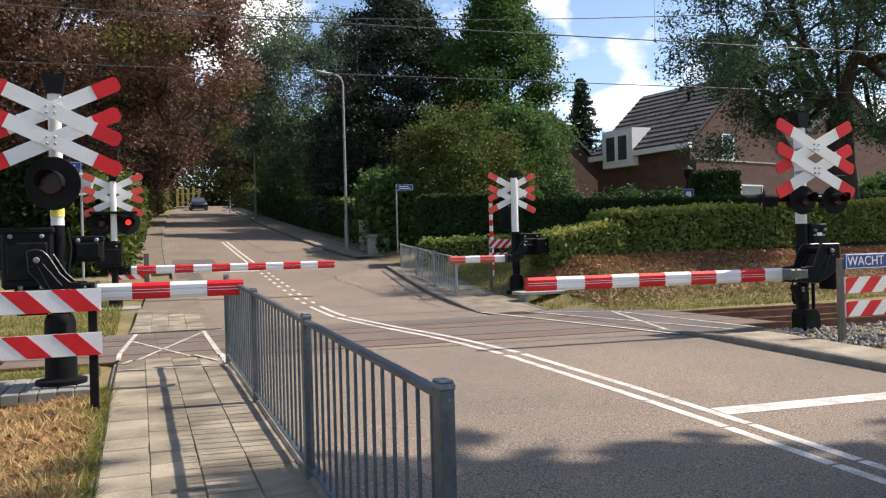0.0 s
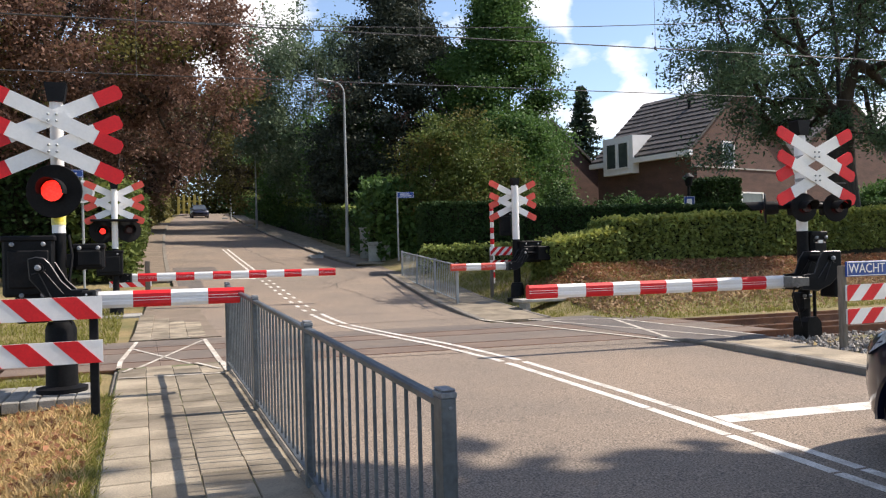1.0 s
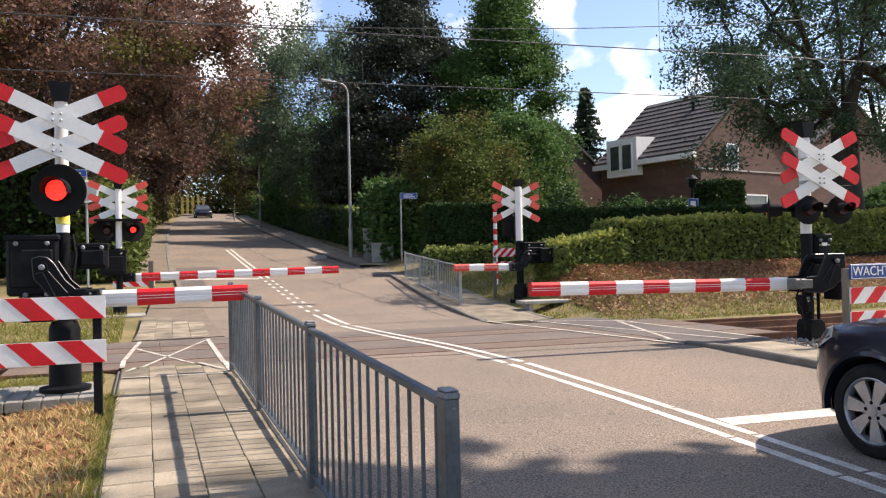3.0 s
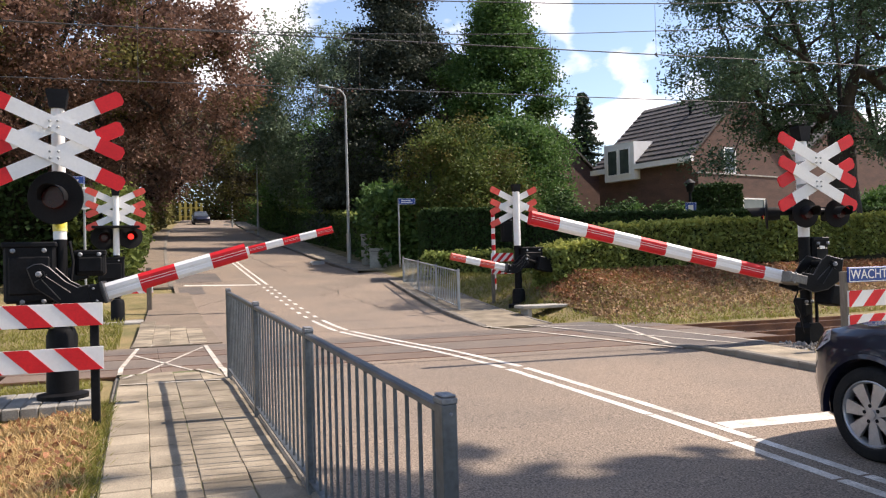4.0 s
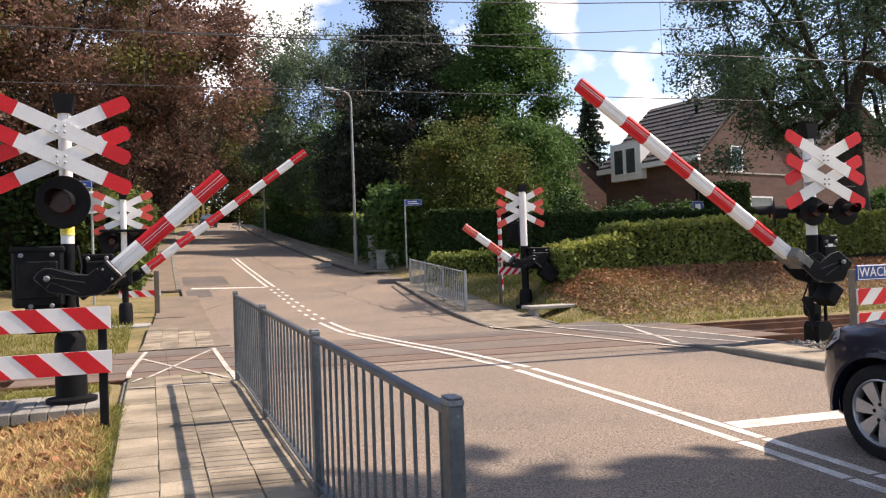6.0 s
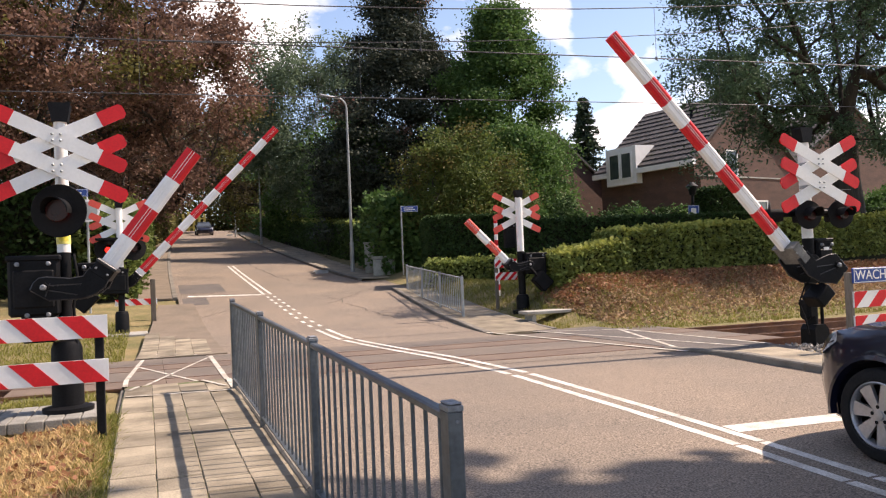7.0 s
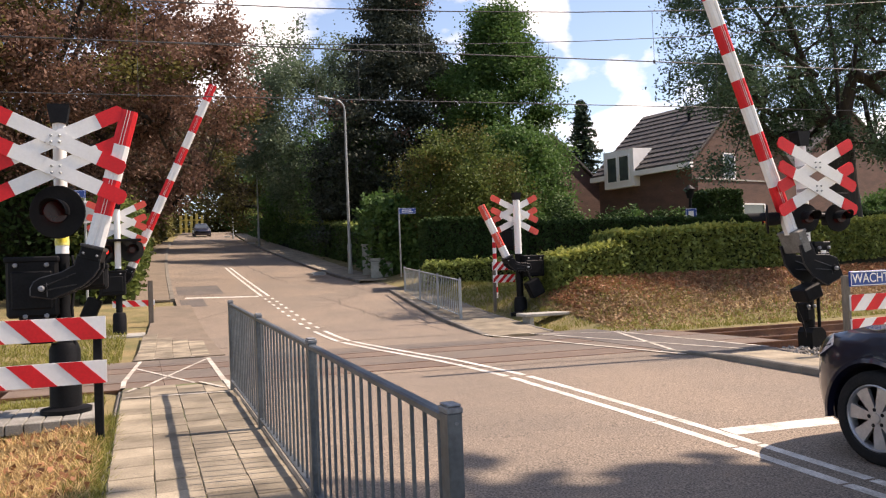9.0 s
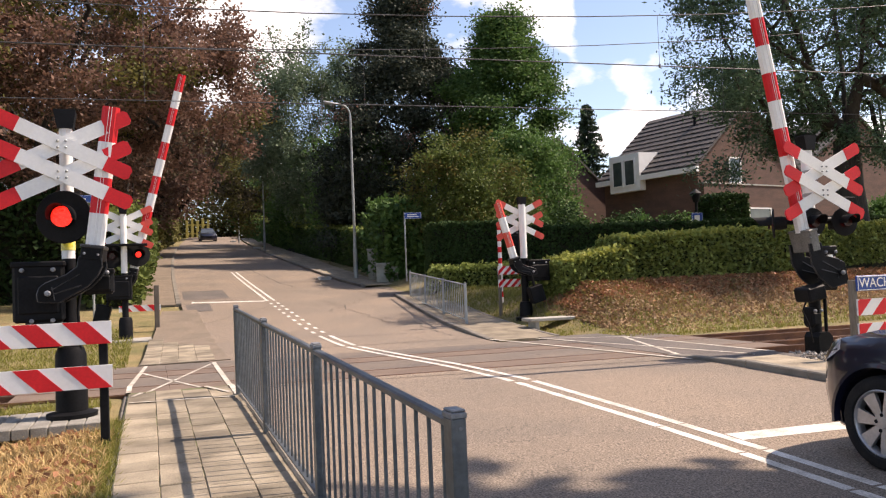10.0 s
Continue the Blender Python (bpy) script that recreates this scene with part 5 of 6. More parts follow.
build_tree("green_tree", (9.5, 122.0, 8.0), 3, 0.4, (8.0, 124.0, 13.5), (13, 6.0, 7.0), L_OLIVE, "far trees at the top of the hill", 32, 240, 110, 0.32, 0.9)
build_tree("green_tree", (12.4, 66.0, 4.5), 2, 0.3, (12.2, 66.0, 8.0), (2.6, 6.0, 4.2), L_GREEN, "green roadside tree beyond the hedge", 33, 190, 130, 0.15, 0.5)
build_tree("dark_beech", (12.5, 48.0, 2.2), 3, 0.3, (12.2, 48.0, 7.0), (2.2, 5.0, 4.6), L_GREEN, "green undergrowth tree behind the hill hedge", 34, 200, 150, 0.13, 0.45)
build_tree("green_tree", (22.5, 47.0, 2.2), 3, 0.4, (22.4, 48.5, 6.3), (2.4, 3.0, 4.2), L_GREEN, "green tree beside the houses", 37, 160, 150, 0.15, 0.42)
build_tree("beech", (-13.0, 33.0, 1.0), 3, 0.4, (-12.0, 33.0, 6.5), (6.0, 6.0, 7.5), L_COPPER_DARK, "dark trees beside the track", 35, 240, 150, 0.17, 0.6)

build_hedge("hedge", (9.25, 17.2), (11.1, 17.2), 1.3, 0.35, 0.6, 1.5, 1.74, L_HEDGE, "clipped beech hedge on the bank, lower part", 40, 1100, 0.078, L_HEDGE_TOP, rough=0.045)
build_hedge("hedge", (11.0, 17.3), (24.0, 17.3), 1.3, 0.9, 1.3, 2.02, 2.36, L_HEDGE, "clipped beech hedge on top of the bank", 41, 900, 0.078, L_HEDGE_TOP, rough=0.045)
build_hedge("hedge", (12.2, 25.0), (30.0, 22.5), 1.0, 1.0, 1.2, 2.8, 2.9, L_YEW, "long dark clipped hedge behind the bank", 42, 650, 0.072, rough=0.03)
build_hedge("hedge", (9.0, 25.6), (12.3, 24.9), 1.4, 0.9, 0.9, 3.0, 3.0, L_YEW, "dark clipped hedge at the street corner", 43, 1100, 0.065, rough=0.03)
build_hedge("hedge", (8.7, 24.6), (12.0, 23.9), 0.7, 0.75, 0.75, 1.5, 1.5, L_HEDGE, "low clipped hedge at the street corner", 44, 800, 0.08)
build_hedge("hedge", (9.55, 30.4), (11.0, 60.0), 1.2, 1.2, 3.6, 3.1, 5.4, L_HEDGE_SHADE, "tall leafy hedge along the hill road", 45, 420, 0.12, L_HEDGE)
build_hedge("hedge", (9.4, 29.6), (9.9, 34.0), 1.6, 1.2, 1.6, 3.8, 4.2, L_GREEN, "leafy overgrown hedge beside the street lamp", 46, 500, 0.15, L_GREEN, rough=0.2)
build_hedge("hedge", (-1.2, 26.0), (-0.4, 64.0), 1.4, 0.8, 4.0, 3.4, 6.5, L_BUSH, "ivy covered hedge along the hill road", 47, 240, 0.14, L_HEDGE, rough=0.18)
build_hedge("hedge", (11.0, 60.0), (13.0, 108.0), 1.2, 3.6, 7.5, 5.4, 10.0, L_GREEN, "dark hedge along the upper hill road", 49, 120, 0.22, L_HEDGE, rough=0.2)
build_hedge("hedge", (-0.4, 64.0), (3.0, 106.0), 1.4, 4.0, 7.5, 6.3, 10.5, L_OLIVE, "overgrown hedge along the upper hill road", 50, 120, 0.22, L_HEDGE, rough=0.25)
# added hedge of dark leaves, standing in for the shaded hollow under the trees
build_hedge("hedge", (-20.0, 30.5), (-2.4, 29.5), 1.6, 0.4, 0.6, 4.2, 4.4, L_YEW, "dark leafy mass standing in for shade under the trackside trees", 48, 260, 0.14, L_YEW, rough=0.25)

build_hedge("hedge", (22.6, 28.0), (24.4, 28.0), 1.2, 1.2, 1.2, 4.25, 4.25, L_YEW, "tall square clipped hedge before the house", 51, 700, 0.08, rough=0.04)

# tree behind the camera's side whose shade falls on the near road
build_tree("lime_tree", (13.5, -3.5, -0.2), 8, 0.35, (11.8, -0.75, 13.6), (6.8, 4.2, 2.4), L_ASH, "tall street tree shading the near road", 60, 700, 50, 0.38, 0.46, hollow=0.1, gap=-0.6)

for i, (x, y, r, h) in enumerate(((-6, 118, 7, 9), (20, 116, 8, 9), (34, 100, 9, 8), (46, 92, 8, 7), (-20, 60, 8, 9), (-26, 44, 7, 8))):
    build_tree("far_tree", (x, y, ramp_z(y)), 3, 0.4, (x, y, ramp_z(min(y, 90)) + h * 0.75), (r, 5, h * 0.75), L_GREEN if i % 2 else L_OLIVE, "far trees on the hill", 70 + i, 110, 80, 0.40, 0.8)


# ---- grass, fallen leaves ----
def blades(name, n, where, mat, h0, h1, w, label, seed, category="grass", clump=0.0):
    """Grass blades standing on the ground; where(rng, n) gives x and y."""
    rng = np.random.default_rng(seed)
    x, y = where(rng, n)
    if clump:
        keep = np.array([noise.noise((a * 1.6, b * 1.6, seed)) for a, b in zip(x, y)]) > clump - 0.5
        x, y = x[keep], y[keep]
    n = len(x)
    z = np.array([ground_z(a, b) - 0.03 for a, b in zip(x, y)])
    a = rng.uniform(0, 2 * math.pi, n)
    h = rng.uniform(h0, h1, n)
    lean = rng.normal(size=(n, 2)) * 0.55
    side = np.column_stack([np.cos(a), np.sin(a), np.zeros(n)]) * (w * rng.uniform(0.6, 1.4, n))[:, None]
    base = np.column_stack([x, y, z])
    mid = base + np.column_stack([lean * h[:, None] * 0.35, h * 0.6])
    tip = base + np.column_stack([lean * h[:, None], h])
    v = np.stack([base - side, base + side, mid + side * 0.7, mid - side * 0.7], 1)
    v2 = np.stack([mid - side * 0.7, mid + side * 0.7, tip + side * 0.15, tip - side * 0.15], 1)
    ob = new(name, quads(name, np.concatenate([v, v2]), mat))
    return tagged(ob, label, category, kind="stuff")


def litter(name, n, where, mat, size, label, seed):
    rng = np.random.default_rng(seed)
    x, y = where(rng, n)
    z = np.array([ground_z(a, b) for a, b in zip(x, y)]) + rng.uniform(-0.01, 0.05, n)
    ob = new(name, quads(name, leaf_quads(rng, np.column_stack([x, y, z]), size, lean=0.4, longer=1.4), mat))
    return tagged(ob, label, "fallen leaves", kind="stuff")


def area(x0, x1, y0, y1):
    return lambda rng, n: (rng.uniform(x0, x1, n), rng.uniform(y0, y1, n))


blades("dry_grass", 34000, area(-3.4, -0.36, 3.2, 8.1), L_DRY, 0.03, 0.12, 0.0055, "dry straw-coloured grass beside the footway", 81)
blades("green_grass", 4200, lambda rng, n: (-0.27 - np.abs(rng.normal(size=n)) * 0.15, rng.uniform(3.0, 8.4, n)), L_SHOOT, 0.03, 0.11, 0.005, "fresh green grass along the edging stones", 82)
blades("green_grass", 2600, area(-3.4, -0.4, 3.2, 8.1), L_GRASS, 0.03, 0.10, 0.004, "green tufts in the dry grass", 83, clump=0.62)
blades("verge_grass", 16000, area(-7, -0.4, 13.6, 21.0), L_SHOOT, 0.03, 0.12, 0.008, "short grass beyond the tracks", 84)
blades("verge_grass", 5000, area(-5, -0.45, 8.9, 10.0), L_SHOOT, 0.03, 0.12, 0.006, "short grass beside the track", 85)
blades("verge_grass", 9000, area(8.4, 26, 12.6, 13.9), L_SHOOT, 0.03, 0.13, 0.008, "sunlit grass strip at the foot of the bank", 86)
blades("verge_grass", 18000, area(7.85, 11.5, 14.2, 24.5), L_SHOOT, 0.03, 0.13, 0.008, "grass beside the far footway", 87)
blades("bank_grass", 8000, area(9.0, 26, 13.8, 16.7), L_DRY, 0.04, 0.13, 0.007, "dry grass stalks on the bank", 88)
blades("bank_grass", 12000, area(9.0, 26, 13.7, 16.5), L_GRASS, 0.04, 0.15, 0.008, "green tufts on the bank", 91, clump=0.66)
litter("fallen_leaves", 26000, lambda rng, n: (8.7 + 17.3 * rng.random(n) ** 1.15, 15.0 + rng.normal(size=n) * 0.8), L_STRAW, 0.055, "brown fallen leaves covering the bank", 89)
litter("fallen_leaves", 15000, lambda rng, n: (8.9 + 17.0 * rng.random(n) ** 1.1, 16.0 + 0.25 * np.sin(np.arange(n) * 0.37) + rng.normal(size=n) * 0.42), L_DEAD, 0.07, "russet fallen leaves below the hedge", 93)
litter("fallen_leaves", 2400, area(-3.2, -0.4, 3.2, 8.0), L_DEAD, 0.05, "few dry leaves in the grass", 90)


def build_trough():
    root = thing("cable_trough", pose(0, 0, 0), "grey concrete trough covers beside the barrier", "cable trough", kind="structure")
    x = -4.5
    while x < -0.5:
        s = Shape()
        s.bevelled(x + 0.004, x + 0.146, 8.0, 9.0, -0.06, 0.04, 0.008)
        part("cover", s, M_TROUGH, root, smooth=None)
        x += 0.15


build_trough()

blades("joint_moss", 5200, lambda rng, n: (rng.choice([0.024, 0.321, 0.618], n) + rng.normal(size=n) * 0.006, rng.uniform(3.5, 9.2, n)), L_SHOOT, 0.03, 0.055, 0.005, "moss and grass in the slab joints", 92, clump=0.55)


# ---- houses ----
def build_house():
    root = thing("house", pose(29.32, 36.86, 1.0, 0, 0, 102.4), "brown brick house with dark tiled roof and white dormer", "house")
    # own axes: x along the eaves wall away from the near corner, y into the house is negative
    L, D, E, R = 7.4, 9.4, 6.0, 10.0
    w = Shape()
    w.prism([(0, -0.5), (-D, -0.5), (-D, E), (-D / 2, R), (0, E)], 0.0, L, "x", 0)
    part("wall", w, M_BRICK, root, "brown brick walls", smooth=None)
    rf = Shape()
    for sgn in (1, -1):
        v = [(-0.25, -D / 2, R + 0.1), (L + 0.25, -D / 2, R + 0.1), (L + 0.25, -D / 2 + sgn * (D / 2 + 0.35), E - 0.2), (-0.25, -D / 2 + sgn * (D / 2 + 0.35), E - 0.2)]
        rf.add([*v, *[(x, y, z + 0.16) for x, y, z in v]], [(0, 1, 2, 3), (4, 7, 6, 5), (0, 4, 5, 1), (1, 5, 6, 2), (2, 6, 7, 3), (3, 7, 4, 0)])
    roof = part("roof", rf, M_ROOF, root, "dark grey tiled roof", smooth=None)
    # rows of roof tiles on the side that shows
    rows, cols = 13, 22
    tl = Shape()
    cw = (L + 0.5) / cols
    tl.add([(0.005, 0, 0.05), (cw - 0.005, 0, 0.05), (cw - 0.005, -0.42, 0.0), (0.005, -0.42, 0.0), (0.005, 0, 0.0), (cw - 0.005, 0, 0.0), (cw / 2, 0, 0.075), (cw / 2, -0.42, 0.03)],
           [(0, 6, 7, 3), (6, 1, 2, 7), (4, 5, 1, 6, 0)])
    tile = tl.mesh("tile", M_ROOF)
    slope = math.degrees(math.atan2(R + 0.3 - E, D / 2 + 0.35))
    run = math.hypot(R + 0.3 - E, D / 2 + 0.35)
    for r in range(rows):
        for c in range(cols):
            k = r / rows
            ob = new("tile", tile)
            ob.parent = roof
            ob.matrix_basis = pose(-0.25 + c * cw, 0.35 - (D / 2 + 0.35) * k, E - 0.03 + (R + 0.3 - E) * k, -slope, 0, 0)
    g = Shape()
    g.box(-0.3, L + 0.3, 0.2, 0.5, E - 0.42, E - 0.12)
    part("gutter", g, M_WHITE, root, "white gutter board", smooth=None)
    # dormer through the eaves
    d = Shape()
    d.prism([(0.5, E - 1.0), (0.5, E + 1.3), (-2.6, E + 1.45), (-2.6, E + 0.6), (-0.3, E - 1.0)], 3.9, 6.4, "x")
    dorm = part("dormer", d, M_WHITE, root, "white box dormer", smooth=None)
    for x in (4.3, 5.3):
        f = Shape()
        f.box(x - 0.05, x + 0.8, 0.5, 0.53, E - 0.6, E + 0.9)
        win = part("window", f, M_GLASS, dorm, "dormer window", smooth=None)
        q = Shape()
        for x0, x1, z0, z1 in ((x - 0.08, x + 0.83, E - 0.68, E - 0.59), (x - 0.08, x + 0.83, E + 0.89, E + 0.98), (x - 0.08, x, E - 0.59, E + 0.89), (x + 0.75, x + 0.83, E - 0.59, E + 0.89)):
            q.box(x0, x1, 0.505, 0.56, z0, z1)
        part("frame", q, M_WHITE, win, "white window frame", smooth=None)
    # gable end towards the tracks
    for y, z0, z1, wd in ((-3.3, E - 0.9, E + 0.5, 0.95), (-4.9, 1.4, 3.5, 2.0)):
        f = Shape()
        front = 0.0 if z0 > 4 else -0.4
        f.box(front - 0.04, front - 0.02, y - wd / 2, y + wd / 2, z0, z1)
        win = part("window", f, M_GLASS, root, "gable window", smooth=None)
        q = Shape()
        t = 0.08
        for y0, y1, a, b in ((y - wd / 2 - t, y + wd / 2 + t, z0 - t, z0), (y - wd / 2 - t, y + wd / 2 + t, z1, z1 + t), (y - wd / 2 - t, y - wd / 2, z0, z1), (y + wd / 2, y + wd / 2 + t, z0, z1)):
            q.box(front - 0.09, front - 0.005, y0, y1, a, b)
        part("frame", q, M_WHITE, win, "white window frame", smooth=None)
    ledge = Shape()
    ledge.box(-0.4, -0.005, -9.0, 0.0, -0.5, E - 1.10)
    part("annex_wall", ledge, M_BRICK, root, "brick annex", smooth=None)
    tr = Shape()
    tr.box(-0.44, -0.005, -9.03, 0.03, E - 1.10, E - 1.02)
    part("annex_roof", tr, M_CONCRETE, root, "flat annex roof edge", smooth=None)
    a = Shape()
    a.lathe([(0.1, 0), (0.1, 0.6), (0.16, 0.62), (0.14, 0.75)], 12, at=pose(2.6, -3.2, R - 1.2))
    part("flue", a, M_BLACK, roof, "dark roof flue")
    return root


def build_far_house(m, L, D, E, R, label):
    root = thing("house", m, label, "house")
    w = Shape()
    w.prism([(0, -1.5), (-D, -1.5), (-D, E), (-D / 2, R), (0, E)], 0.0, L, "x", 0)
    part("wall", w, M_BRICK, root, "brown brick walls", smooth=None)
    rf = Shape()
    for sgn in (1, -1):
        v = [(-0.2, -D / 2, R + 0.1), (L + 0.2, -D / 2, R + 0.1), (L + 0.2, -D / 2 + sgn * (D / 2 + 0.3), E - 0.15), (-0.2, -D / 2 + sgn * (D / 2 + 0.3), E - 0.15)]
        rf.add([*v, *[(x, y, z + 0.16) for x, y, z in v]], [(0, 1, 2, 3), (4, 7, 6, 5), (0, 4, 5, 1), (1, 5, 6, 2), (2, 6, 7, 3), (3, 7, 4, 0)])
    part("roof", rf, M_ROOF, root, "dark tiled roof", smooth=None)
    return root


build_house()
build_far_house(pose(21.2, 45.4, 1.5, 0, 0, 102.4), 6, 9, 5.1, 8.4, "brown brick house end behind the trees")
build_far_house(pose(39.6, 40.0, 1.0, 0, 0, 102.4), 8, 15, 6.0, 10.2, "neighbouring brick house with tiled roof behind the ash tree")


# ---- street lamps, cabinets, posts ----
def build_lamp(m, h, reach, label):
    root = thing("street_lamp", m, label, "street lamp", "street lamps")
    s = Shape()
    s.tube([(0, 0, -0.2), (0, 0, 1.2)], 0.09, 12)
    s.tube([(0, 0, 1.2), (0, 0, h - 0.5)], [0.065, 0.045], 12)
    pole = part("pole", s, M_POLEGREY, root, "slender grey pole")
    k = Shape()
    pts = [(0, 0, h - 0.5)] + [(-0.35 * (1 - math.cos(a)), 0, h - 0.5 + 0.42 * math.sin(a)) for a in (0.4, 0.8, 1.2, 1.5)] + [(-reach, 0, h + 0.02)]
    k.tube(pts, 0.038, 10)
    part("arm", k, M_POLEGREY, root, "curved bracket")
    l = Shape()
    l.prism([(-reach - 0.55, 0.03), (-reach - 0.5, -0.05), (-reach, -0.05), (-reach + 0.05, 0.05), (-reach - 0.1, 0.1), (-reach - 0.45, 0.09)], -0.12, 0.12, "y")
    part("lamp_head", l, M_POLEGREY, root, "flat grey lamp head", smooth=None)
    return root


build_lamp(pose(8.07, 32.2, 1.35, 0, 0, 8), 7.3, 1.15, "tall grey street lamp with short curved bracket")
build_lamp(pose(8.3, 61.1, 3.95, 0, 0, 8), 5.6, 0.35, "street lamp further up the hill road")
build_lamp(pose(8.6, 82.0, 5.6, 0, 0, 8), 5.6, 0.35, "distant street lamp on the hill road")


def build_cabinet(name, m, w, d, h, label):
    root = thing(name, m, label, "cabinet")
    s = Shape()
    s.bevelled(-w / 2, w / 2, -d / 2, d / 2, -0.1, h, 0.02)
    body = part("body", s, M_BIN, root, smooth=None)
    t = Shape()
    t.prism([(-w / 2 - 0.04, h), (w / 2 + 0.04, h), (w / 2 + 0.02, h + 0.05), (-w / 2 - 0.02, h + 0.05)], -d / 2 - 0.04, d / 2 + 0.04, "y")
    part("lid", t, M_BIN, root, smooth=None)
    k = Shape()
    k.box(-0.004, 0.004, -d / 2 - 0.006, -d / 2, 0.05, h - 0.05)
    k.box(-w / 2 + 0.05, w / 2 - 0.05, -d / 2 - 0.006, -d / 2, h - 0.08, h - 0.07)
    part("door_gap", k, M_BLACKM, body, smooth=None)
    return root


build_cabinet("utility_cabinet", pose(8.55, 31.2, 1.32, 0, 0, -15), 0.42, 0.3, 1.12, "tall grey utility cabinet before the hedge")
build_cabinet("grit_bin", pose(8.72, 29.8, 1.2, 0, 0, -15), 0.85, 0.55, 0.62, "squat grey-green grit bin on the footway")


def build_bench_slab():
    root = thing("concrete_slab", pose(8.28, 15.6, -0.07, 0, 0, -3), "pale concrete slab lying on two short feet", "slab")
    s = Shape()
    s.bevelled(-0.6, 0.65, -0.25, 0.25, 0.26, 0.33, 0.012)
    part("top", s, M_CONCRETE, root, smooth=None)
    for x in (-0.42, 0.45):
        k = Shape()
        k.bevelled(x - 0.05, x + 0.05, -0.2, 0.2, -0.2, 0.258, 0.01)
        part("foot", k, M_CONCRETE, root, smooth=None)


build_bench_slab()


def build_striped_pole(m, h, r, n, label):
    root = thing("striped_pole", m, label, "marker pole")
    for i in range(n):
        s = Shape()
        s.tube([(0, 0, h * i / n), (0, 0, h * (i + 1) / n)], r, 12)
        part("band", s, M_RED if i % 2 else M_WHITE, root, "red band" if i % 2 else "white band")


build_striped_pole(pose(8.66, 19.0, 0.5), 2.05, 0.05, 14, "thin red and white banded pole behind the far barrier")


def build_post(m, h, r, label):
    s = Shape()
    s.bevelled(-r, r, -r, r, -0.3, h, 0.01)
    return tagged(part("wooden_post", s, M_WOOD, smooth=None, m=m), label, "post", "wooden posts")


build_post(pose(0.15, 20.6, 0.2), 1.12, 0.06, "weathered square post beside the footway")

# garden lantern and blue plate beside the long hedge
lan = thing("garden_lantern", pose(21.4, 27.1, 1.3), "dark lantern post behind the hedge", "lantern")
s = Shape()
s.tube([(0, 0, 0), (0, 0, 2.6)], 0.06, 10)
part("pole", s, M_BLACK, lan)
s = Shape()
s.lathe([(0.12, 2.6), (0.2, 2.95), (0.26, 2.97), (0.05, 3.15)], 12)
part("lantern_head", s, M_BLACK, lan)
build_sign(pose(20.3, 26.0, 2.75, 0, 0, -25), 0.42, 0.62, "", "blue parking plate beside the hedge", 0.1, post=(0.2, -1.6), extra=((0.1, 0.3, 0.3, 0.52), (0.08, 0.34, 0.1, 0.16)))


# ---- overhead wires ----
def build_catenary(y_mid, z_contact, z_mid, sag, phase, label):
    root = thing("overhead_line", pose(0, 0, 0), label, "overhead line", "overhead lines")
    wy = lambda x: y_mid - 0.085 * x
    mz = lambda x: z_mid + sag * (x - phase) ** 2
    xs = [-45 + 2.5 * i for i in range(41)]
    s = Shape()
    s.tube([(x, wy(x), z_contact) for x in xs], 0.010, 6)
    part("contact_wire", s, M_WIRE, root)
    k = Shape()
    k.tube([(x, wy(x), mz(x)) for x in xs], 0.009, 6)
    part("messenger_wire", k, M_WIRE, root)
    x = -40.5
    while x < 50:
        d = Shape()
        d.tube([(x, wy(x), z_contact), (x, wy(x), mz(x))], 0.004, 5)
        d.lathe([(0.02, -0.03), (0.02, 0.03)], 8, at=pose(x, wy(x), z_contact))
        part("dropper", d, M_WIRE, root)
        x += 4.5


build_catenary(13.0, 5.0, 5.64, 0.0038, 0.0, "overhead contact and messenger wire above the near track")
build_catenary(17.0, 5.06, 6.14, 0.0031, -2.0, "overhead contact and messenger wire above the far track")


def build_picket():
    root = thing("garden_gate", pose(5.0, 113.5, ramp_z(112)), "pale yellow wooden gate at the top of the road", "gate")
    for i in range(5):
        s = Shape()
        s.bevelled(i * 0.7 - 0.17, i * 0.7 + 0.17, -0.05, 0.05, -0.2, 2.4 + 0.3 * (i % 2), 0.02)
        part("board", s, M_YELLOWWOOD, root, smooth=None)
    s = Shape()
    s.box(-0.2, 3.0, 0.052, 0.12, 0.5, 0.7)
    s.box(-0.2, 3.0, 0.052, 0.12, 1.7, 1.9)
    part("cross_rail", s, M_YELLOWWOOD, root, smooth=None)


build_picket()


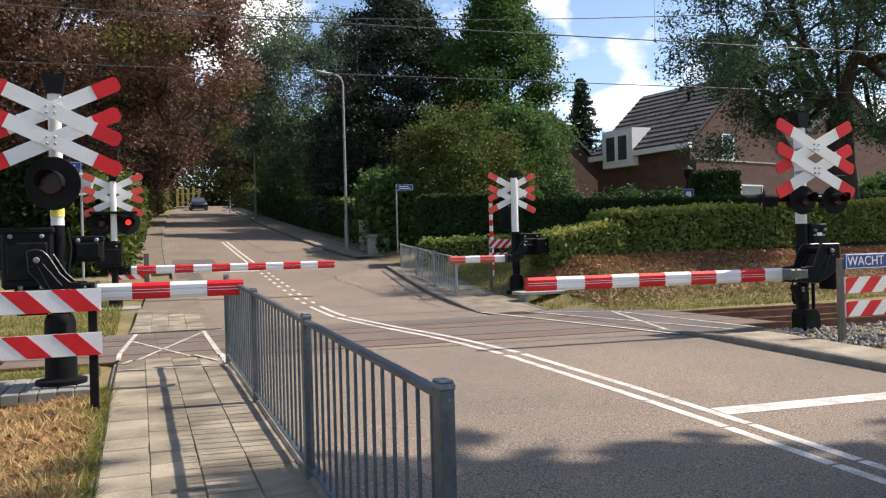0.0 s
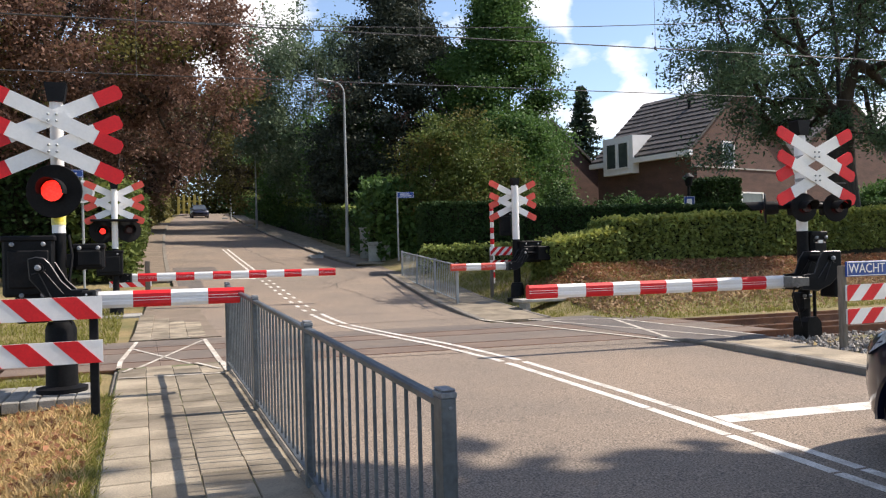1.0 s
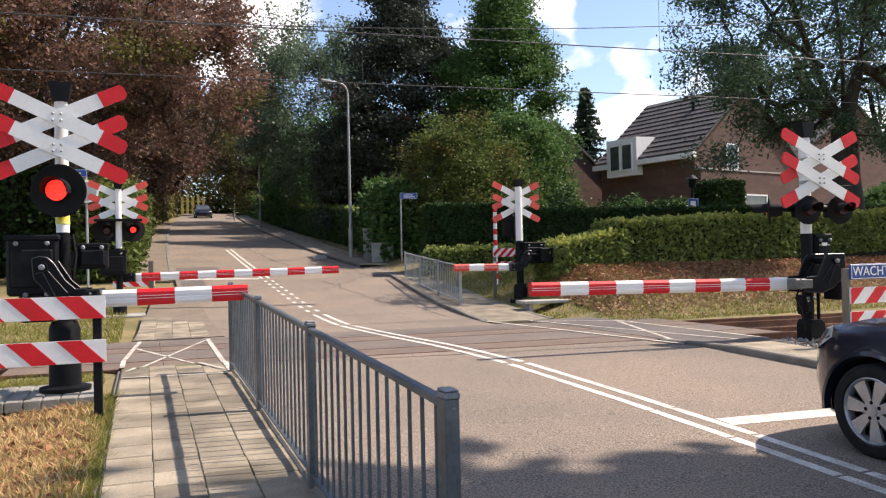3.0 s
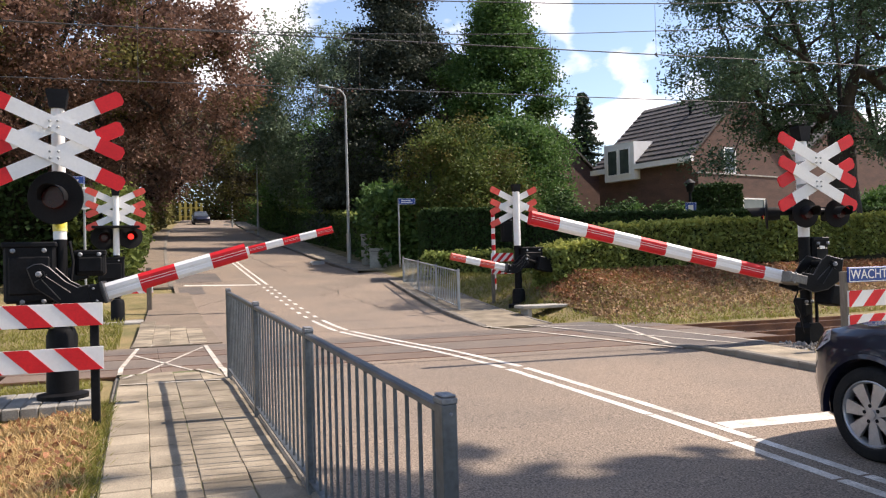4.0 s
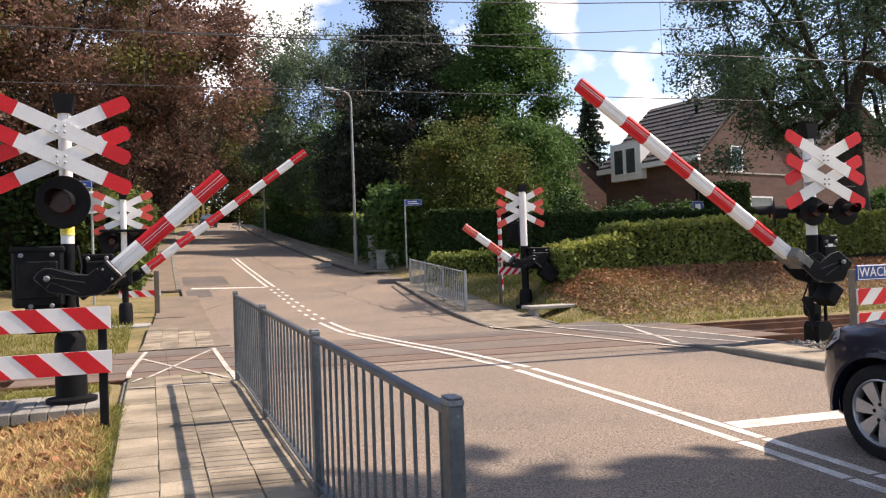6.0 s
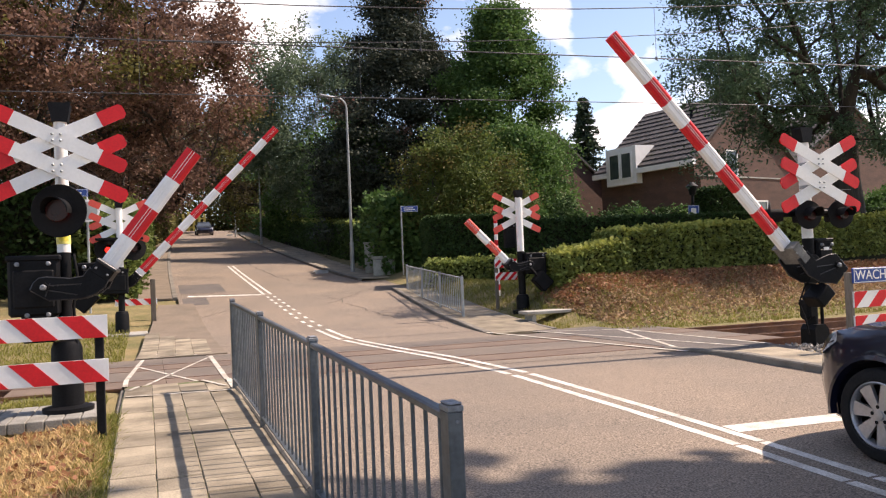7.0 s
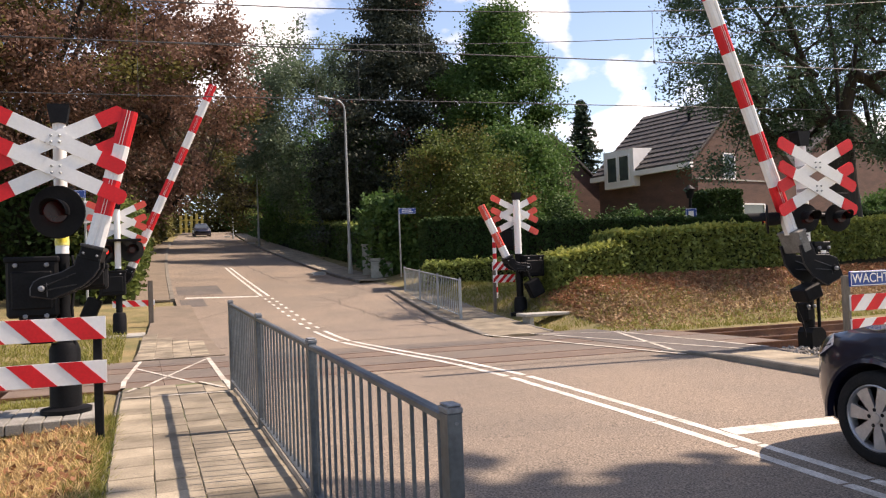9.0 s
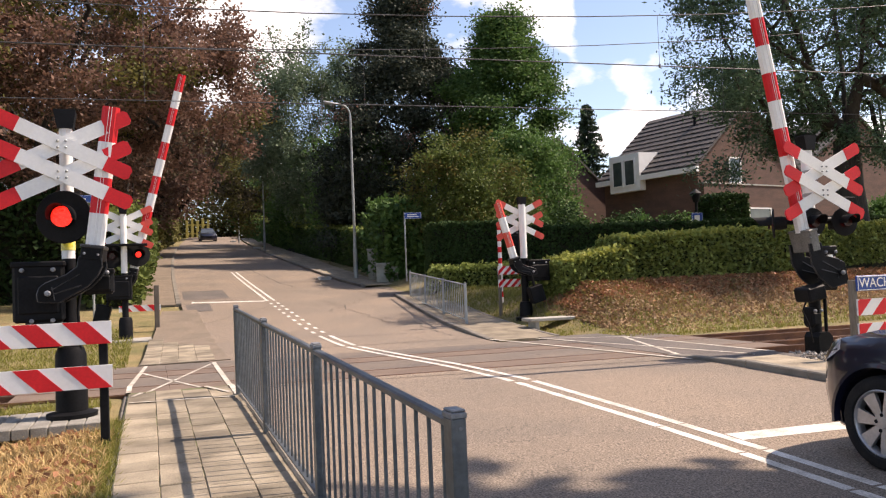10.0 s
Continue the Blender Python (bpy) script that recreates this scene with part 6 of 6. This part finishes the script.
# ---- cars ----
def build_car(name, label, paint):
    """A saloon car, front towards +y, origin on the road below the middle of the front axle."""
    root = tagged(new(name), label, "car")
    # body sections along y: (y, half width at sill, half width at shoulder, sill z, shoulder z, top half width, top z)
    W = 0.90
    secs = [(0.77, 0.28, 0.34, 0.30, 0.55, 0.28, 0.62), (0.72, 0.50, 0.56, 0.22, 0.62, 0.48, 0.70), (0.64, 0.66, 0.70, 0.20, 0.68, 0.60, 0.77), (0.52, 0.77, 0.80, 0.20, 0.73, 0.68, 0.83), (0.38, 0.84, 0.87, 0.20, 0.77, 0.74, 0.88),
            (0.0, 0.87, 0.90, 0.20, 0.80, 0.78, 0.92), (-0.45, 0.87, 0.91, 0.20, 0.83, 0.79, 0.97), (-0.75, 0.87, 0.91, 0.20, 0.85, 0.78, 1.0), (-1.4, 0.87, 0.91, 0.20, 0.88, 0.80, 1.0),
            (-2.6, 0.87, 0.91, 0.20, 0.92, 0.80, 1.02), (-3.2, 0.86, 0.89, 0.22, 0.95, 0.78, 1.04), (-3.6, 0.76, 0.80, 0.30, 0.92, 0.70, 1.0)]
    s = Shape()
    n = 12
    for y, a, b, z0, z1, t, zt in secs:
        half = [(a * 0.9, z0), (a, z0 + 0.06), (b, (z0 + z1) / 2), (b * 0.985, z1), ((b + t) / 2, (z1 + zt) / 2 + 0.02), (t * 0.6, zt)]
        s.v += [(x, y, z) for x, z in half] + [(-x, y, z) for x, z in reversed(half)]
    for i in range(len(secs) - 1):
        for j in range(n):
            s.f.append((i * n + j, i * n + (j + 1) % n, (i + 1) * n + (j + 1) % n, (i + 1) * n + j))
            s.m.append(0)
    s.f += [tuple(range(n)), tuple(range((len(secs) - 1) * n, len(secs) * n))]
    s.m += [0, 0]
    body = part("body", s, paint, root, smooth=50)
    # wheel openings
    for y in (0.0, -2.7):
        c = new("cutter", Shape().lathe([(0.365, -1.2), (0.365, 1.2)], 36).mesh("cutter", M_BLACKM))
        c.matrix_basis = pose(0, y, 0.315, 0, 90, 0)
        mod = body.modifiers.new("wheel_opening", "BOOLEAN")
        mod.operation, mod.object, mod.solver = "DIFFERENCE", c, "EXACT"
        deps = bpy.context.evaluated_depsgraph_get()
        me = bpy.data.meshes.new_from_object(body.evaluated_get(deps))
        body.modifiers.clear()
        body.data = me
        bpy.data.objects.remove(c)
    g = Shape()
    cab = [(-0.62, 0.80, 0.98), (-1.35, 0.62, 1.42), (-2.5, 0.62, 1.43), (-3.25, 0.72, 1.05)]
    v = []
    for y, w, z in cab:
        v += [(w, y, z), (-w, y, z)]
    base = [(0.78, -0.62, 0.93), (-0.78, -0.62, 0.93), (0.79, -3.25, 0.98), (-0.79, -3.25, 0.98)]
    g.add(v + base, [(0, 2, 3, 1), (4, 6, 7, 5), (0, 8, 10, 6, 4, 2), (1, 3, 5, 7, 11, 9), (0, 1, 9, 8), (6, 10, 11, 7)])
    part("windows", g, M_GLASS, root, "dark car windows", smooth=None)
    r = Shape()
    r.add([(0.63, -1.33, 1.425), (-0.63, -1.33, 1.425), (-0.63, -2.52, 1.435), (0.63, -2.52, 1.435), (0.55, -1.5, 1.47), (-0.55, -1.5, 1.47), (-0.55, -2.4, 1.47), (0.55, -2.4, 1.47)],
          [(0, 1, 5, 4), (1, 2, 6, 5), (2, 3, 7, 6), (3, 0, 4, 7), (4, 5, 6, 7), (0, 3, 2, 1)])
    part("roof", r, paint, root, smooth=40)
    for sx in (-1, 1):
        for y in (0.0, -2.7):
            ar = Shape()
            seg = 20
            pts, fc = [], []
            for i in range(seg + 1):
                a = radians(-8 + 196 * i / seg)
                for rr, xx in ((0.362, 0.86), (0.372, 0.912), (0.40, 0.905), (0.41, 0.86)):
                    pts.append((sx * xx, y + rr * math.cos(a), 0.315 + rr * math.sin(a)))
            for i in range(seg):
                for j in range(3):
                    fc.append((4 * i + j, 4 * i + j + 1, 4 * i + 5 + j, 4 * i + 4 + j))
            ar.add(pts, fc)
            part("wheel_arch", ar, paint, root, smooth=50)
    fl = Shape()
    fl.box(-0.72, 0.72, -3.3, 0.30, 0.20, 0.34)
    part("floor_pan", fl, M_BLACKM, root, smooth=None)
    for sx in (-1, 1):
        h = Shape()
        h.add([(sx * 0.57, 0.700, 0.60), (sx * 0.812, 0.525, 0.67), (sx * 0.882, 0.33, 0.775), (sx * 0.825, 0.37, 0.852), (sx * 0.665, 0.575, 0.805), (sx * 0.52, 0.705, 0.70)],
              [(0, 1, 2, 3, 4, 5)])
        part("headlight", h, M_HEADLAMP, root, "clear glass headlight", smooth=None)
        mi = Shape()
        mi.bevelled(min(sx * 0.86, sx * 1.04), max(sx * 0.86, sx * 1.04), -0.85, -0.72, 0.98, 1.12, 0.03)
        part("mirror", mi, paint, root)
    gr = Shape()
    gr.box(-0.28, 0.28, 0.75, 0.785, 0.42, 0.58)
    part("grille", gr, M_BLACKM, root, smooth=None)
    wheels = []
    for y in (0.0, -2.7):
        for sx in (-1, 1):
            wh = new("wheel")
            wh.parent = root
            wh.matrix_basis = pose(sx * 0.80, y, 0.315)
            at = pose(0, 0, 0, 0, -90 if sx < 0 else 90, 0)
            t = Shape()
            t.lathe([(0.215, -0.09), (0.222, 0.085), (0.235, 0.10), (0.285, 0.102), (0.308, 0.085), (0.315, 0.06), (0.315, -0.06), (0.30, -0.09), (0.235, -0.10), (0.215, -0.09)], 48, at=at)
            part("tyre", t, M_TYRE, wh, "black rubber tyre", smooth=40)
            b = Shape()
            b.lathe([(0.216, -0.08), (0.216, 0.02), (0.20, 0.02), (0.19, -0.02)], 40, at=at)
            part("brake_well", b, M_BLACKM, wh, smooth=None)
            rim = Shape()
            rim.lathe([(0.226, 0.02), (0.228, 0.088), (0.216, 0.092), (0.204, 0.075), (0.204, 0.02)], 48, at=at)
            rm = part("rim", rim, M_ALLOY, wh, "silver alloy rim", smooth=40)
            for q in range(7):
                sp = Shape()
                o = [(-0.024, 0.045), (0.024, 0.045), (0.036, 0.11), (0.052, 0.208), (-0.052, 0.208), (-0.036, 0.11)]
                sp.prism(o, 0.052, 0.078, "z", at=at @ pose(0, 0, 0, 0, 0, q * 360 / 7))
                part("spoke", sp, M_ALLOY, rm, smooth=None)
            hub = Shape()
            hub.lathe([(0.075, 0.03), (0.073, 0.076), (0.035, 0.078), (0.033, 0.086), (0.012, 0.088)], 24, at=at)
            part("hub_cap", hub, M_ALLOY, rm, smooth=40)
            for q in range(5):
                nb = Shape()
                a = 2 * math.pi * (q + 0.25) / 5
                nb.lathe([(0.013, 0.06), (0.013, 0.081), (0.008, 0.082)], 10, at=at @ pose(0.056 * math.cos(a), 0.056 * math.sin(a), 0))
                part("wheel_nut", nb, M_BLACKM, rm, smooth=None)
            wheels.append(wh)
    return root, wheels


CAR, CAR_WHEELS = build_car("car", "dark blue saloon car with seven-spoke alloy wheels", M_CAR)
PARKED, _ = build_car("parked_car", "dark car parked on the hill road", M_CAR)
PARKED.matrix_basis = pose(6.3, 91.8, ramp_z(91.8) - 0.02, -4.7, 0, 180)


# ---- what moves ----
ANGLE_KEYS = {
    "three": [(0, 0), (2.8, 0), (3.1, 1.4), (3.4, 4.5), (3.8, 10.2), (4.5, 19.5), (5.5, 30.9), (7.0, 48.3), (7.5, 54.3), (8.0, 59.8), (9.0, 70.5), (10.0, 79.3)],
    "one": [(0, 0), (2.8, 0), (3.1, 1.7), (3.4, 5.3), (3.8, 12.2), (4.5, 22.5), (5.5, 35.3), (7.0, 53.3), (7.5, 59.2), (8.0, 64.7), (9.0, 75.1), (10.0, 82.3)],
    "two": [(0, 0), (2.8, 0), (3.1, 1.5), (3.4, 4.5), (3.8, 10.3), (4.5, 19.3), (5.5, 30.8), (7.0, 46.5), (7.5, 51.5), (8.0, 56.2), (9.0, 65.7), (10.0, 75.5)],
    "four": [(0, 0), (2.8, 0), (3.1, 1.4), (3.4, 4.5), (3.8, 10.1), (4.5, 19.3), (5.5, 31.0), (7.0, 45.7), (7.5, 50.4), (8.0, 55.3), (9.0, 64.4), (10.0, 74.6)],
}
# y of the front axle
CAR_KEYS = [(0.0, 2.55), (0.4, 2.97), (0.7, 3.24), (0.9, 3.41), (1.0, 3.49), (1.1, 3.57), (1.2, 3.64), (1.4, 3.735), (1.6, 3.805), (1.8, 3.86), (2.0, 3.90), (2.2, 3.93), (2.5, 3.95), (3.0, 3.955), (10.0, 3.955)]
CAR_X = 5.40
# spells in which each flashing lamp shows its lit face
LIT = {
    0: [(0.27, 0.55), (0.87, 1.15), (1.55, 1.85), (2.17, 2.45), (2.80, 3.08), (3.43, 3.71), (4.07, 4.37), (4.72, 5.04), (5.37, 5.64), (6.02, 6.30), (6.65, 6.93), (7.28, 7.56), (7.92, 8.2), (8.55, 8.8), (9.15, 9.42), (9.76, 10.2)],
    1: [(0.08, 0.36), (0.76, 1.05), (1.46, 1.76), (2.08, 2.36), (6.9, 7.2), (8.9, 9.62)],
    2: [(-0.2, 0.06), (0.38, 0.74), (1.07, 1.44), (1.78, 2.06), (2.40, 4.06), (7.8, 8.65), (9.7, 10.2)],
}


def motions():
    for name, rows in ANGLE_KEYS.items():
        arm = ARMS[name]
        side = -1 if name in ("one", "two") else 1
        loc = arm.matrix_basis.translation.copy()
        walk(arm, [(t, pose(*loc, 0, 0, SKEW_DEG) @ pose(0, 0, 0, 0, side * a, 0)) for t, a in rows])
    walk(CAR, [(t, pose(CAR_X, y, ramp_z(y) - 0.02, 1.72, 0, 0)) for t, y in CAR_KEYS])
    for wh in CAR_WHEELS:
        loc = wh.matrix_basis.translation.copy()
        walk(wh, [(t, pose(*loc, -math.degrees((y - 3.955) / 0.315) + 6)) for t, y in CAR_KEYS])
    for i, spells in LIT.items():
        lens = LENSES[i]
        loc = lens.matrix_basis.translation.copy()
        a, rows, step = 0, [], 1 / FPS
        if spells[0][0] < 0:
            a = 180
        rows.append((0.0, pose(*loc, 0, 0, a)))
        for on, off in spells:
            for t in (on, off):
                if 0 < t < 9.9:
                    rows.append((t - step, pose(*loc, 0, 0, a)))
                    for k in (1, 2, 3):
                        rows.append((t + (k - 1) * step, pose(*loc, 0, 0, a + 60 * k)))
                    a += 180
        rows.append((10.0, pose(*loc, 0, 0, a)))
        walk(lens, rows)


motions()
